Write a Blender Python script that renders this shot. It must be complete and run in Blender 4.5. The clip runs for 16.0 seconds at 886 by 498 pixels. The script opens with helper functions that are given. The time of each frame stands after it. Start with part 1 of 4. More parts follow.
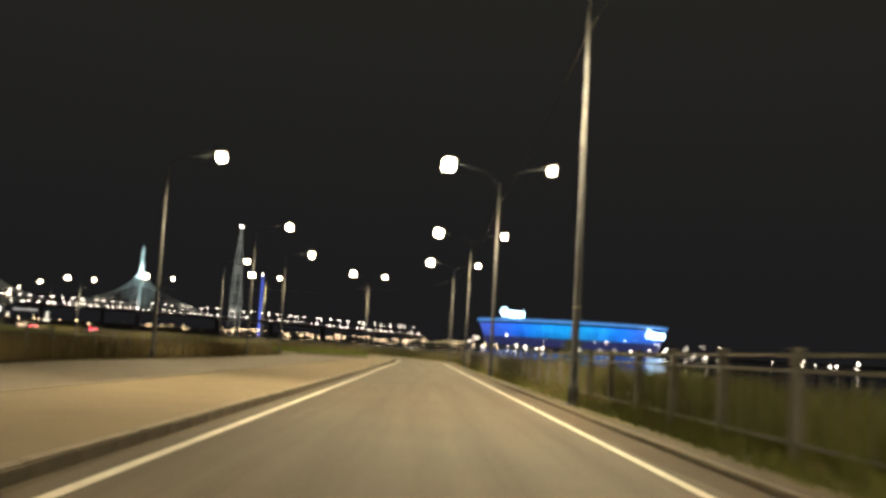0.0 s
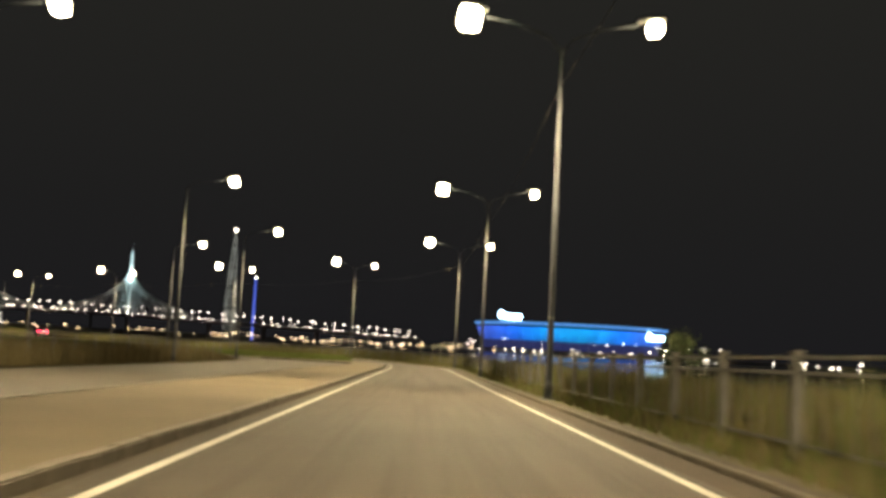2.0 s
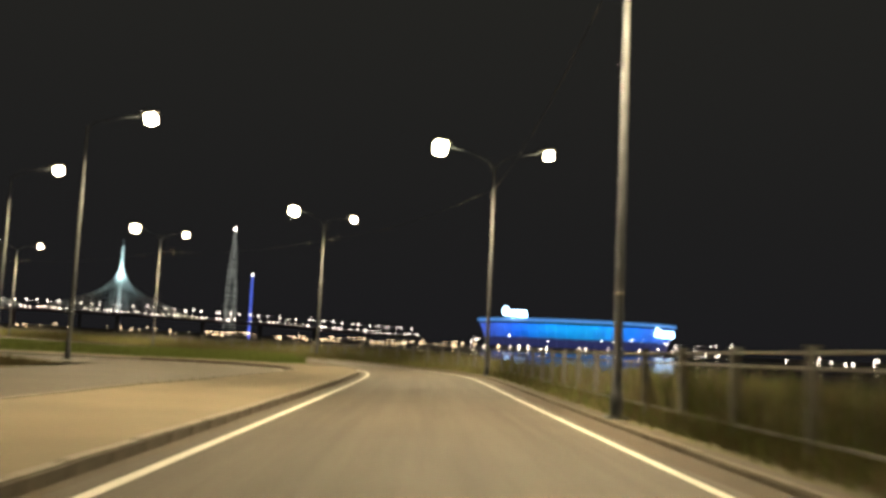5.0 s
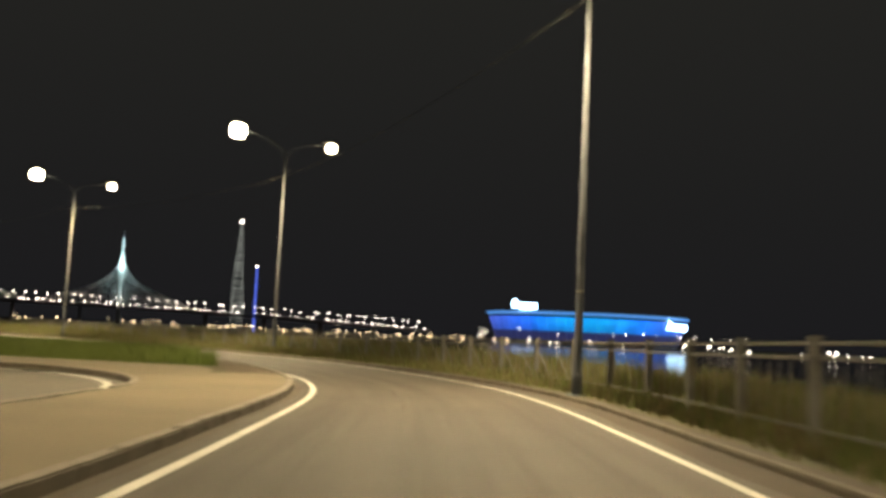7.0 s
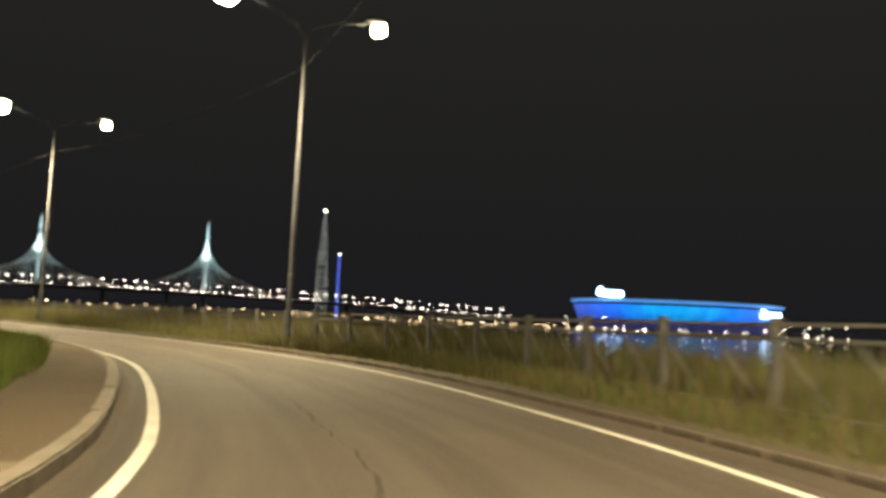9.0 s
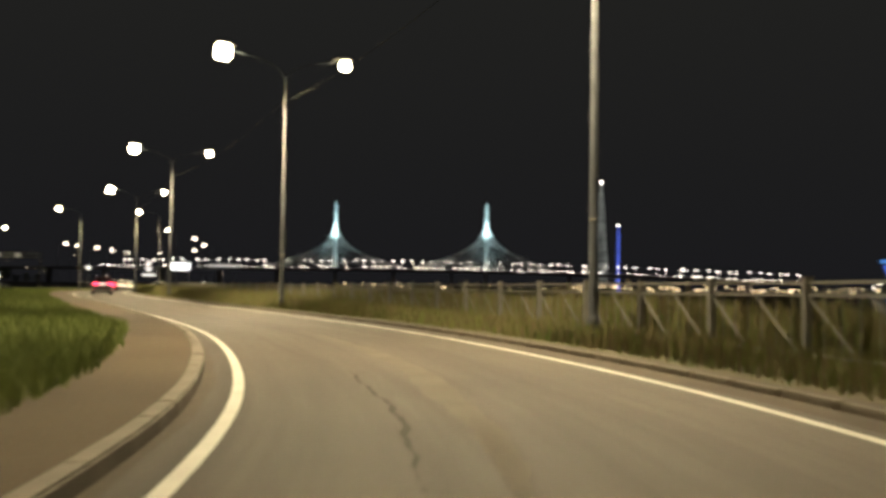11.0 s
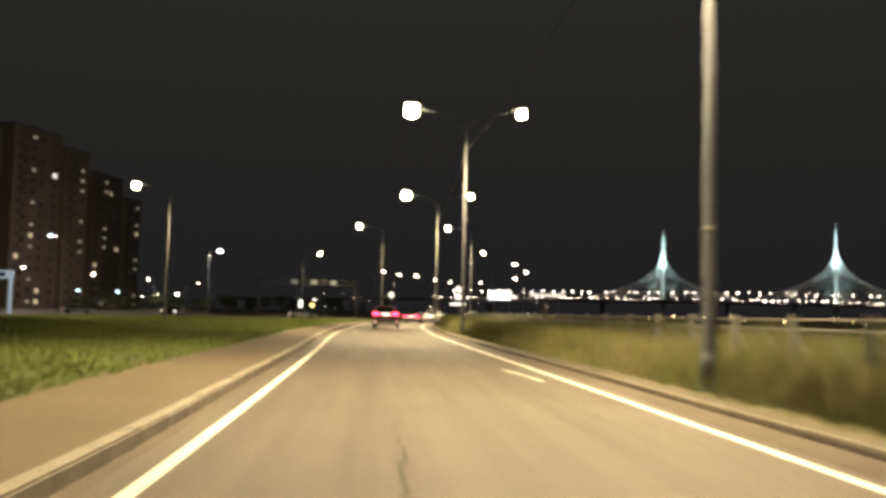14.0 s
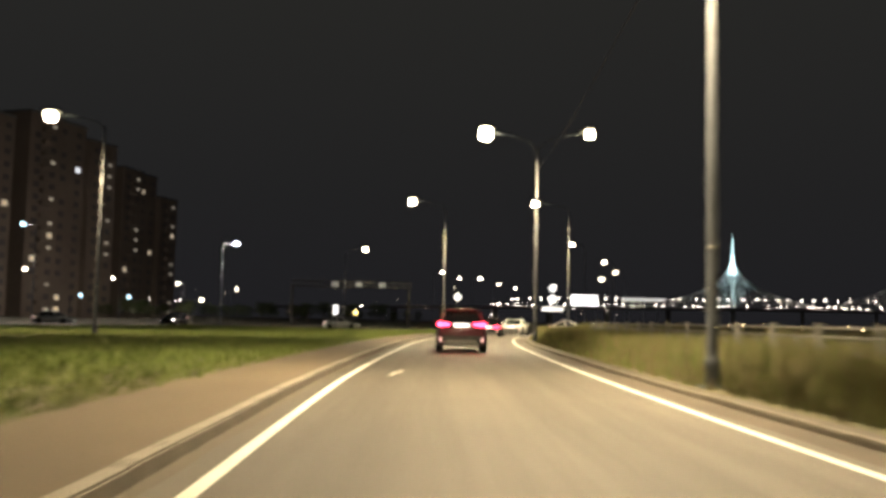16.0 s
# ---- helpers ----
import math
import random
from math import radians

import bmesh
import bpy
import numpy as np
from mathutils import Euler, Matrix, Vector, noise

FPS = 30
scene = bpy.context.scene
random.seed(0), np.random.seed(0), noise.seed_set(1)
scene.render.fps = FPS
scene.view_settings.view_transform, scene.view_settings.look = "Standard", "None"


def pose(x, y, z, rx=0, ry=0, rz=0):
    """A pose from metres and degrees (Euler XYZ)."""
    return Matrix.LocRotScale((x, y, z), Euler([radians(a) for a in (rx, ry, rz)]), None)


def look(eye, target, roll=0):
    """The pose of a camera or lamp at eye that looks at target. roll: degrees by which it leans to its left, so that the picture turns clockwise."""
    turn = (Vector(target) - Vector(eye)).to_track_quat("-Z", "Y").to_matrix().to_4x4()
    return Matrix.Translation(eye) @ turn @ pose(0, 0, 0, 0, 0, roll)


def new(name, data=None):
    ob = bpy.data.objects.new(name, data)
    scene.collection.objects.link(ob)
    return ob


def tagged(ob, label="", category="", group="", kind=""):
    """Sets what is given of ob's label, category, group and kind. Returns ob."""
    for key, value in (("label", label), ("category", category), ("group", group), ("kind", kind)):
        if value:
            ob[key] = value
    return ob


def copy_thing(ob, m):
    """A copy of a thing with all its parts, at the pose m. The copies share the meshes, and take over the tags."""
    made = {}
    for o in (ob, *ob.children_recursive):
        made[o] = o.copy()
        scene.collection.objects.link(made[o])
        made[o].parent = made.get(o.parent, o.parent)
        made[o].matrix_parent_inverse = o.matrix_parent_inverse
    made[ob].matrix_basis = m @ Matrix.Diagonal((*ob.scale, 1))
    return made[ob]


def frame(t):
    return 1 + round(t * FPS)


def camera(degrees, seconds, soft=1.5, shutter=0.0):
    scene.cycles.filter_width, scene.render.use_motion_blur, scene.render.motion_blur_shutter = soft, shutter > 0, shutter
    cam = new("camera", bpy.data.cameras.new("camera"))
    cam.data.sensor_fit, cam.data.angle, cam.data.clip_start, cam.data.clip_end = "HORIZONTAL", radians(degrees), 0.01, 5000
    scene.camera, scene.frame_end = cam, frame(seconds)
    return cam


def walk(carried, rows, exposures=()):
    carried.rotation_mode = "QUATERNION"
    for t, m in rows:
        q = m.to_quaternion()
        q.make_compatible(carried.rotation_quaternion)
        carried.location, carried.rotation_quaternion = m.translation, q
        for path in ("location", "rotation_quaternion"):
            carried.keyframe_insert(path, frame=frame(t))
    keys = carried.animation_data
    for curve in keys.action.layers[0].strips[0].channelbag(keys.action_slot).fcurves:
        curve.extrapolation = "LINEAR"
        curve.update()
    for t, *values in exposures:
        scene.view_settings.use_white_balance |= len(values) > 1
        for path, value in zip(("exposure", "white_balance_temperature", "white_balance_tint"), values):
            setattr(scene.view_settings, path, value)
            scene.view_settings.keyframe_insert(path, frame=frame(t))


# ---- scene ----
cam = camera(52.2, 16.0, soft=3.7, shutter=0.7)
PATH = [
    (0.0, pose(-0.05, -0.03, 2.614, 95.83, -3.25, -1.26)),
    (0.5, pose(-0.03, 5.56, 2.537, 95.93, -2.71, -0.87)),
    (1.0, pose(-0.10, 11.54, 2.454, 96.15, -2.60, -0.88)),
    (1.5, pose(-0.21, 17.36, 2.374, 95.77, -2.78, -1.15)),
    (2.0, pose(-0.21, 23.12, 2.294, 96.07, -2.97, -1.50)),
    (2.5, pose(-0.19, 29.37, 2.208, 95.90, -3.52, -1.63)),
    (3.0, pose(-0.19, 35.78, 2.120, 96.29, -2.85, -1.58)),
    (3.5, pose(-0.13, 42.36, 2.031, 95.82, -2.65, -1.72)),
    (4.0, pose(-0.12, 49.30, 1.936, 95.99, -2.68, -1.92)),
    (6.5, pose(-0.36, 81.59, 1.519, 95.65, -2.47, -0.37)),
    (7.0, pose(-0.34, 88.16, 1.446, 95.52, -2.62, -0.90)),
    (7.5, pose(-0.28, 94.29, 1.386, 95.51, -3.03, -0.92)),
    (8.0, pose(-0.62, 99.03, 1.327, 95.20, -3.06, -0.36)),
    (9.25, pose(-1.55, 109.50, 1.271, 94.45, -2.75, 5.70)),
    (10.5, pose(-4.85, 118.65, 1.241, 93.54, -2.33, 14.76)),
    (11.0, pose(-4.79, 120.01, 1.238, 92.35, -0.66, 21.94)),
    (11.5, pose(-6.67, 124.06, 1.231, 92.73, -1.00, 24.04)),
    (12.0, pose(-8.64, 127.74, 1.225, 93.68, -0.90, 28.35)),
    (12.5, pose(-11.08, 131.43, 1.221, 95.52, -1.52, 32.04)),
    (13.0, pose(-12.31, 133.37, 1.219, 92.53, -0.89, 36.84)),
    (13.5, pose(-16.32, 138.22, 1.214, 93.98, -1.41, 40.11)),
    (14.0, pose(-21.44, 143.65, 1.211, 94.06, -1.23, 42.20)),
    (14.5, pose(-26.48, 148.46, 1.208, 94.43, -1.15, 44.62)),
    (15.0, pose(-31.96, 153.60, 1.205, 94.55, -1.63, 45.88)),
    (15.5, pose(-38.13, 159.27, 1.203, 94.63, -1.23, 45.96)),
    (16.0, pose(-44.58, 165.09, 1.201, 94.53, -1.18, 45.70)),
]
walk(cam, PATH, [(0.0, 0.05, 6600, 10), (8.0, 0.05, 6500, 10), (10.5, 0.2, 6500, 10), (11.0, -0.05, 6350, 10), (12.0, -0.15, 6300, 10), (12.5, 0.08, 6350, 10), (13.0, -0.22, 6750, 10), (13.5, 0.38, 6600, 10),
                 (14.0, 0.42, 6750, 10), (14.5, 0.48, 6700, 10), (15.0, 0.66, 6600, 10), (15.5, 0.62, 6650, 10), (16.0, 0.32, 6350, 12)])

# ---- sky glow, exposure ----
world = bpy.data.worlds.new("night_sky")
scene.world = world
world.use_nodes = True
wn, wl = world.node_tree.nodes, world.node_tree.links
bg = wn["Background"]
tc = wn.new("ShaderNodeTexCoord")
sep = wn.new("ShaderNodeSeparateXYZ")
ramp = wn.new("ShaderNodeValToRGB")
wl.new(tc.outputs["Generated"], sep.inputs[0])
wl.new(sep.outputs["Z"], ramp.inputs[0])
wl.new(ramp.outputs[0], bg.inputs[0])
ramp.color_ramp.elements[0].position, ramp.color_ramp.elements[0].color = 0.0, (0.0104, 0.0102, 0.0114, 1)
ramp.color_ramp.elements[1].position, ramp.color_ramp.elements[1].color = 0.42, (0.0165, 0.0162, 0.0140, 1)
low = ramp.color_ramp.elements.new(0.13)
low.color = (0.0118, 0.0116, 0.0116, 1)
bg.inputs[1].default_value = 1.05

LAMP_WATTS = 15800.0
BEND_WATTS = 15800.0
BEND_SHARE = (1.15, 1.6, 1.7, 1.8)
LAMP_GLOW = 45.0
FLOOD_WATTS = 1250000.0
LAMP_COLOUR = (1.0, 0.785, 0.44)


# ---- materials ----
def mat(name, base, rough=0.6, metal=0.0, spot=None, scale=1.0, fine=30.0, bump=0.0, emit=None, strength=0.0, spread=0.25):
    m = bpy.data.materials.new(name)
    m.use_nodes = True
    n, l = m.node_tree.nodes, m.node_tree.links
    p = n["Principled BSDF"]
    p.inputs["Roughness"].default_value, p.inputs["Metallic"].default_value = rough, metal
    p.inputs["Base Color"].default_value = (*base, 1)
    if spot is not None:
        co = n.new("ShaderNodeTexCoord")
        a, b = n.new("ShaderNodeTexNoise"), n.new("ShaderNodeTexNoise")
        a.inputs["Scale"].default_value, b.inputs["Scale"].default_value = scale, fine
        a.inputs["Detail"].default_value, b.inputs["Detail"].default_value = 5, 4
        l.new(co.outputs["Object"], a.inputs["Vector"])
        l.new(co.outputs["Object"], b.inputs["Vector"])
        mixv = n.new("ShaderNodeMath")
        mixv.operation = "MULTIPLY_ADD"
        l.new(b.outputs["Fac"], mixv.inputs[0])
        mixv.inputs[1].default_value = 0.5
        l.new(a.outputs["Fac"], mixv.inputs[2])
        r = n.new("ShaderNodeMapRange")
        r.inputs[1].default_value, r.inputs[2].default_value = 0.75 - spread, 0.75 + spread
        l.new(mixv.outputs[0], r.inputs[0])
        mx = n.new("ShaderNodeMix")
        mx.data_type = "RGBA"
        l.new(r.outputs[0], mx.inputs["Factor"])
        mx.inputs["A"].default_value, mx.inputs["B"].default_value = (*base, 1), (*spot, 1)
        l.new(mx.outputs["Result"], p.inputs["Base Color"])
        if bump:
            bp = n.new("ShaderNodeBump")
            bp.inputs["Strength"].default_value, bp.inputs["Distance"].default_value = bump, 0.02
            l.new(b.outputs["Fac"], bp.inputs["Height"])
            l.new(bp.outputs["Normal"], p.inputs["Normal"])
    if emit:
        p.inputs["Emission Color"].default_value = (*emit, 1)
        p.inputs["Emission Strength"].default_value = strength
    return m


asphalt = mat("asphalt", (0.070, 0.066, 0.056), 0.72, spot=(0.098, 0.090, 0.074), scale=0.35, fine=60, bump=0.25)


def worn_lane(base, wear, patch):
    """Asphalt whose wear runs along the lane: the UV map holds metres across and along."""
    m = mat("worn_lane_asphalt", base, 0.75, spot=wear, scale=0.4, fine=55, bump=0.3)
    n, l = m.node_tree.nodes, m.node_tree.links
    p = n["Principled BSDF"]
    uv = n.new("ShaderNodeUVMap")
    mp = n.new("ShaderNodeMapping")
    mp.inputs["Scale"].default_value = (1.7, 0.045, 1.0)
    ns = n.new("ShaderNodeTexNoise")
    ns.inputs["Scale"].default_value, ns.inputs["Detail"].default_value, ns.inputs["Roughness"].default_value = 1.0, 6, 0.62
    l.new(uv.outputs[0], mp.inputs[0])
    l.new(mp.outputs[0], ns.inputs["Vector"])
    rg = n.new("ShaderNodeMapRange")
    rg.inputs[1].default_value, rg.inputs[2].default_value = 0.42, 0.66
    l.new(ns.outputs["Fac"], rg.inputs[0])
    mx = n.new("ShaderNodeMix")
    mx.data_type = "RGBA"
    old = p.inputs["Base Color"].links[0].from_socket
    l.new(rg.outputs[0], mx.inputs["Factor"])
    l.new(old, mx.inputs["A"])
    mx.inputs["B"].default_value = (*patch, 1)
    l.new(mx.outputs["Result"], p.inputs["Base Color"])
    return m


lane_asphalt = worn_lane((0.048, 0.043, 0.036), (0.074, 0.064, 0.052), (0.034, 0.029, 0.023))
paving = mat("paving", (0.115, 0.100, 0.068), 0.9, spot=(0.155, 0.132, 0.088), scale=0.5, fine=45, bump=0.3)
dirt_path = mat("trodden_dirt", (0.058, 0.045, 0.029), 0.95, spot=(0.090, 0.070, 0.044), scale=0.35, fine=18, bump=0.4, spread=0.32)
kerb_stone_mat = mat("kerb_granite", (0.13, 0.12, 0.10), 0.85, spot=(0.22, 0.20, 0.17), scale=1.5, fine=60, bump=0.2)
kerb_face = mat("dark_kerb_face", (0.046, 0.038, 0.029), 0.95, spot=(0.076, 0.063, 0.047), scale=1.2, fine=40, bump=0.3)
dust = mat("gutter_dust", (0.090, 0.076, 0.056), 0.95, spot=(0.060, 0.052, 0.042), scale=0.6, fine=9)
paint = mat("road_paint", (0.42, 0.42, 0.40), 0.7, spot=(0.62, 0.62, 0.58), scale=1.2, fine=35, bump=0.1)
soil = mat("grassy_soil", (0.042, 0.042, 0.016), 0.95, spot=(0.068, 0.054, 0.028), scale=0.25, fine=6, bump=0.5)
blade_green = mat("grass_green", (0.064, 0.092, 0.016), 0.85, spot=(0.120, 0.130, 0.030), scale=0.3, fine=3)
lawn_green = mat("lawn_green", (0.092, 0.132, 0.022), 0.85, spot=(0.125, 0.152, 0.034), scale=0.25, fine=3)
blade_dry = mat("grass_dry", (0.082, 0.072, 0.030), 0.9, spot=(0.150, 0.118, 0.058), scale=0.4, fine=3)
steel = mat("galvanised_steel", (0.062, 0.070, 0.086), 0.65, 0.15, spot=(0.092, 0.102, 0.122), scale=2.0, fine=25, bump=0.05)
rail_mat = mat("fence_grey_paint", (0.098, 0.095, 0.089), 0.75, 0.1, spot=(0.15, 0.145, 0.136), scale=2.0, fine=30, bump=0.05)
dark_metal = mat("dark_lamp_housing", (0.12, 0.12, 0.12), 0.5, 0.5)
lamp_glow = mat("lit_lamp_diffuser", (0.8, 0.8, 0.7), 0.5, emit=(1.0, 0.86, 0.50), strength=LAMP_GLOW)
lamp_cool = mat("lit_cool_lamp", (0.8, 0.8, 0.8), 0.5, emit=(0.50, 0.82, 1.0), strength=4.0)
lamp_far = mat("far_lit_lamp", (0.8, 0.8, 0.7), 0.5, emit=(1.0, 0.86, 0.62), strength=14.0)
city_warm = mat("far_warm_light", (0.8, 0.7, 0.5), 0.5, emit=(1.0, 0.72, 0.40), strength=12.0)
city_white = mat("far_white_light", (0.8, 0.8, 0.7), 0.5, emit=(1.0, 0.88, 0.72), strength=17.0)
city_dim = mat("far_dim_light", (0.8, 0.7, 0.5), 0.5, emit=(1.0, 0.80, 0.56), strength=4.0)
concrete = mat("dark_concrete", (0.22, 0.21, 0.20), 0.85, spot=(0.30, 0.29, 0.27), scale=0.05, fine=1.0)
water_mat = mat("river_water", (0.006, 0.008, 0.010), 0.12)
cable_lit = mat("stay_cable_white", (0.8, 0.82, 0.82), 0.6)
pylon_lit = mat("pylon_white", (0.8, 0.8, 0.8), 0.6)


def led_facade():
    """Blue light wall: cyan amid the front, violet at its ends, brighter upwards."""
    m = bpy.data.materials.new("led_facade")
    m.use_nodes = True
    n, l = m.node_tree.nodes, m.node_tree.links
    p = n["Principled BSDF"]
    p.inputs["Base Color"].default_value, p.inputs["Roughness"].default_value = (0.08, 0.15, 0.4, 1), 0.4
    co, sp = n.new("ShaderNodeTexCoord"), n.new("ShaderNodeSeparateXYZ")
    l.new(co.outputs["Object"], sp.inputs[0])
    across, up = n.new("ShaderNodeMapRange"), n.new("ShaderNodeMapRange")
    across.inputs[1].default_value, across.inputs[2].default_value = -159, 159
    up.inputs[1].default_value, up.inputs[2].default_value, up.inputs[3].default_value, up.inputs[4].default_value = 3, 37, 0.18, 1.15
    l.new(sp.outputs["X"], across.inputs[0])
    l.new(sp.outputs["Z"], up.inputs[0])
    cr = n.new("ShaderNodeValToRGB")
    el = cr.color_ramp.elements
    el[0].position, el[0].color = 0.0, (0.08, 0.13, 0.62, 1)
    el[1].position, el[1].color = 1.0, (0.07, 0.13, 0.60, 1)
    for q, c in ((0.22, (0.012, 0.15, 0.92, 1)), (0.40, (0.008, 0.36, 1.0, 1)), (0.56, (0.008, 0.42, 1.0, 1)), (0.76, (0.012, 0.20, 0.95, 1))):
        el.new(q).color = c
    l.new(across.outputs[0], cr.inputs[0])
    ns, oi, mul, mul2 = n.new("ShaderNodeTexNoise"), n.new("ShaderNodeObjectInfo"), n.new("ShaderNodeMath"), n.new("ShaderNodeMath")
    ns.inputs["Scale"].default_value = 0.06
    l.new(co.outputs["Object"], ns.inputs["Vector"])
    rr = n.new("ShaderNodeMapRange")
    rr.inputs[3].default_value, rr.inputs[4].default_value = 0.82, 1.18
    l.new(oi.outputs["Random"], rr.inputs[0])
    mul.operation = mul2.operation = "MULTIPLY"
    l.new(up.outputs[0], mul.inputs[0])
    l.new(rr.outputs[0], mul.inputs[1])
    l.new(mul.outputs[0], mul2.inputs[0])
    nr = n.new("ShaderNodeMapRange")
    nr.inputs[1].default_value, nr.inputs[2].default_value, nr.inputs[3].default_value, nr.inputs[4].default_value = 0.3, 0.7, 0.75, 1.25
    l.new(ns.outputs["Fac"], nr.inputs[0])
    l.new(nr.outputs[0], mul2.inputs[1])
    l.new(cr.outputs[0], p.inputs["Emission Color"])
    l.new(mul2.outputs[0], p.inputs["Emission Strength"])
    return m


led_wall = led_facade()
blue_sign = mat("lit_sign", (0.8, 0.9, 1.0), 0.4, emit=(0.45, 0.75, 1.0), strength=9.0)
column_blue = mat("blue_lit_column", (0.1, 0.1, 0.5), 0.4, emit=(0.12, 0.20, 1.0), strength=1.2)
cable_black = mat("black_cable", (0.09, 0.088, 0.08), 0.7)


# ---- mesh helpers ----
def raw(name, verts, faces, material, parent=None, label=""):
    me = bpy.data.meshes.new(name)
    me.from_pydata(verts, [], faces)
    me.materials.append(material)
    me.update()
    ob = new(name, me)
    ob.parent = parent
    if label:
        ob["label"] = label
    return ob


def part(name, bm, material, parent=None, label="", smooth=False):
    me = bpy.data.meshes.new(name)
    bmesh.ops.recalc_face_normals(bm, faces=bm.faces)
    for f in bm.faces:
        f.smooth = smooth
    bm.to_mesh(me)
    bm.free()
    me.materials.append(material)
    ob = new(name, me)
    ob.parent = parent
    if label:
        ob["label"] = label
    return ob


def thing(name, m, label, category, group="", kind=""):
    ob = new(name)
    ob.matrix_basis = m
    return tagged(ob, label, category, group, kind)


def box(bm, c, s, bevel=0.0, m=None):
    r = bmesh.ops.create_cube(bm, size=1.0, matrix=Matrix.Translation(c) @ Matrix.Diagonal((*s, 1)))
    if bevel:
        es = list({e for v in r["verts"] for e in v.link_edges})
        bmesh.ops.bevel(bm, geom=es, offset=bevel, segments=2, affect="EDGES")
    if m is not None:
        bmesh.ops.transform(bm, matrix=m, verts=bm.verts)
    return bm


def tube(bm, pts, radii, n=8):
    """A round bar along points, with a radius for each."""
    rings = []
    pts = [Vector(p) for p in pts]
    for i, p in enumerate(pts):
        d = (pts[min(i + 1, len(pts) - 1)] - pts[max(i - 1, 0)]).normalized()
        side = d.cross(Vector((0, 0, 1)) if abs(d.z) < 0.95 else Vector((1, 0, 0))).normalized()
        up = side.cross(d)
        r = radii[i] if isinstance(radii, (list, tuple)) else radii
        rings.append([bm.verts.new(p + (side * math.cos(a) + up * math.sin(a)) * r) for a in (2 * math.pi * k / n for k in range(n))])
    for a, b in zip(rings, rings[1:]):
        for k in range(n):
            bm.faces.new((a[k], a[(k + 1) % n], b[(k + 1) % n], b[k]))
    bm.faces.new(rings[0])
    bm.faces.new(rings[-1])
    return bm


def loft(bm, rings, close=True):
    """Skin over rings of equal point counts."""
    vs = [[bm.verts.new(p) for p in r] for r in rings]
    n = len(vs[0])
    for a, b in zip(vs, vs[1:]):
        for k in range(n if close else n - 1):
            bm.faces.new((a[k], a[(k + 1) % n], b[(k + 1) % n], b[k]))
    if close:
        bm.faces.new(vs[0])
        bm.faces.new(vs[-1])
    return bm


# ---- plan of the road: middle of the lane ----
CTRL = np.array([(0, -60), (0, -30), (0, 0), (0, 40), (0, 80), (0, 92), (-0.03, 99.18), (-0.33, 108.09), (-1.40, 113.92), (-3.74, 120.34),
                 (-5.89, 125.20), (-7.72, 128.53), (-10.17, 132.10), (-13.49, 136.34), (-17.13, 140.48), (-23.29, 146.63), (-33.69, 156.41), (-55.64, 176.85), (-69.91, 190.98), (-78.21, 199.55),
                 (-85.98, 208.26), (-93.2, 217.2), (-99.3, 227.2), (-104.6, 237.5)], float)


def spline(c, step):
    out = []
    for i in range(len(c) - 1):
        p1, p2 = c[i], c[i + 1]
        p0 = c[i - 1] if i else 2 * p1 - p2
        p3 = c[i + 2] if i < len(c) - 2 else 2 * p2 - p1
        d = [np.linalg.norm(b - a) ** 0.5 for a, b in ((p0, p1), (p1, p2), (p2, p3))]
        t0, t1 = 0.0, d[0]
        t2, t3 = t1 + d[1], t1 + d[1] + d[2]
        n = max(2, int(d[1] ** 2 / step))
        for t in np.linspace(t1, t2, n, endpoint=False):
            a1 = (t1 - t) / (t1 - t0) * p0 + (t - t0) / (t1 - t0) * p1
            a2 = (t2 - t) / (t2 - t1) * p1 + (t - t1) / (t2 - t1) * p2
            a3 = (t3 - t) / (t3 - t2) * p2 + (t - t2) / (t3 - t2) * p3
            b1 = (t2 - t) / (t2 - t0) * a1 + (t - t0) / (t2 - t0) * a2
            b2 = (t3 - t) / (t3 - t1) * a2 + (t - t1) / (t3 - t1) * a3
            out.append((t2 - t) / (t2 - t1) * b1 + (t - t1) / (t2 - t1) * b2)
    out.append(c[-1])
    return np.array(out)


fine_line = spline(CTRL, 0.25)
for _ in range(60):
    fine_line[1:-1] = (fine_line[:-2] + 2 * fine_line[1:-1] + fine_line[2:]) / 4
arc = np.concatenate([[0], np.cumsum(np.linalg.norm(np.diff(fine_line, axis=0), axis=1))])
LENGTH = float(arc[-1])
S = np.arange(0, LENGTH, 1.0)
MID = np.stack([np.interp(S, arc, fine_line[:, 0]), np.interp(S, arc, fine_line[:, 1])], 1)
TAN = np.gradient(MID, axis=0)
TAN /= np.linalg.norm(TAN, axis=1)[:, None]
RIGHT = np.stack([TAN[:, 1], -TAN[:, 0]], 1)


def road_z(y):
    return 0.014 * 0.5 * ((100 - y) + np.sqrt((100 - y) ** 2 + 400))


def on_road(s, u, z=0.0):
    """The place s metres along the lane and u metres to the right of its middle."""
    x, y = np.interp(s, S, MID[:, 0]), np.interp(s, S, MID[:, 1])
    rx, ry = np.interp(s, S, RIGHT[:, 0]), np.interp(s, S, RIGHT[:, 1])
    return Vector((x + rx * u, y + ry * u, float(road_z(y)) + z))


def heading(s):
    """Degrees to the left of the y axis."""
    return math.degrees(math.atan2(-np.interp(s, S, TAN[:, 0]), np.interp(s, S, TAN[:, 1])))


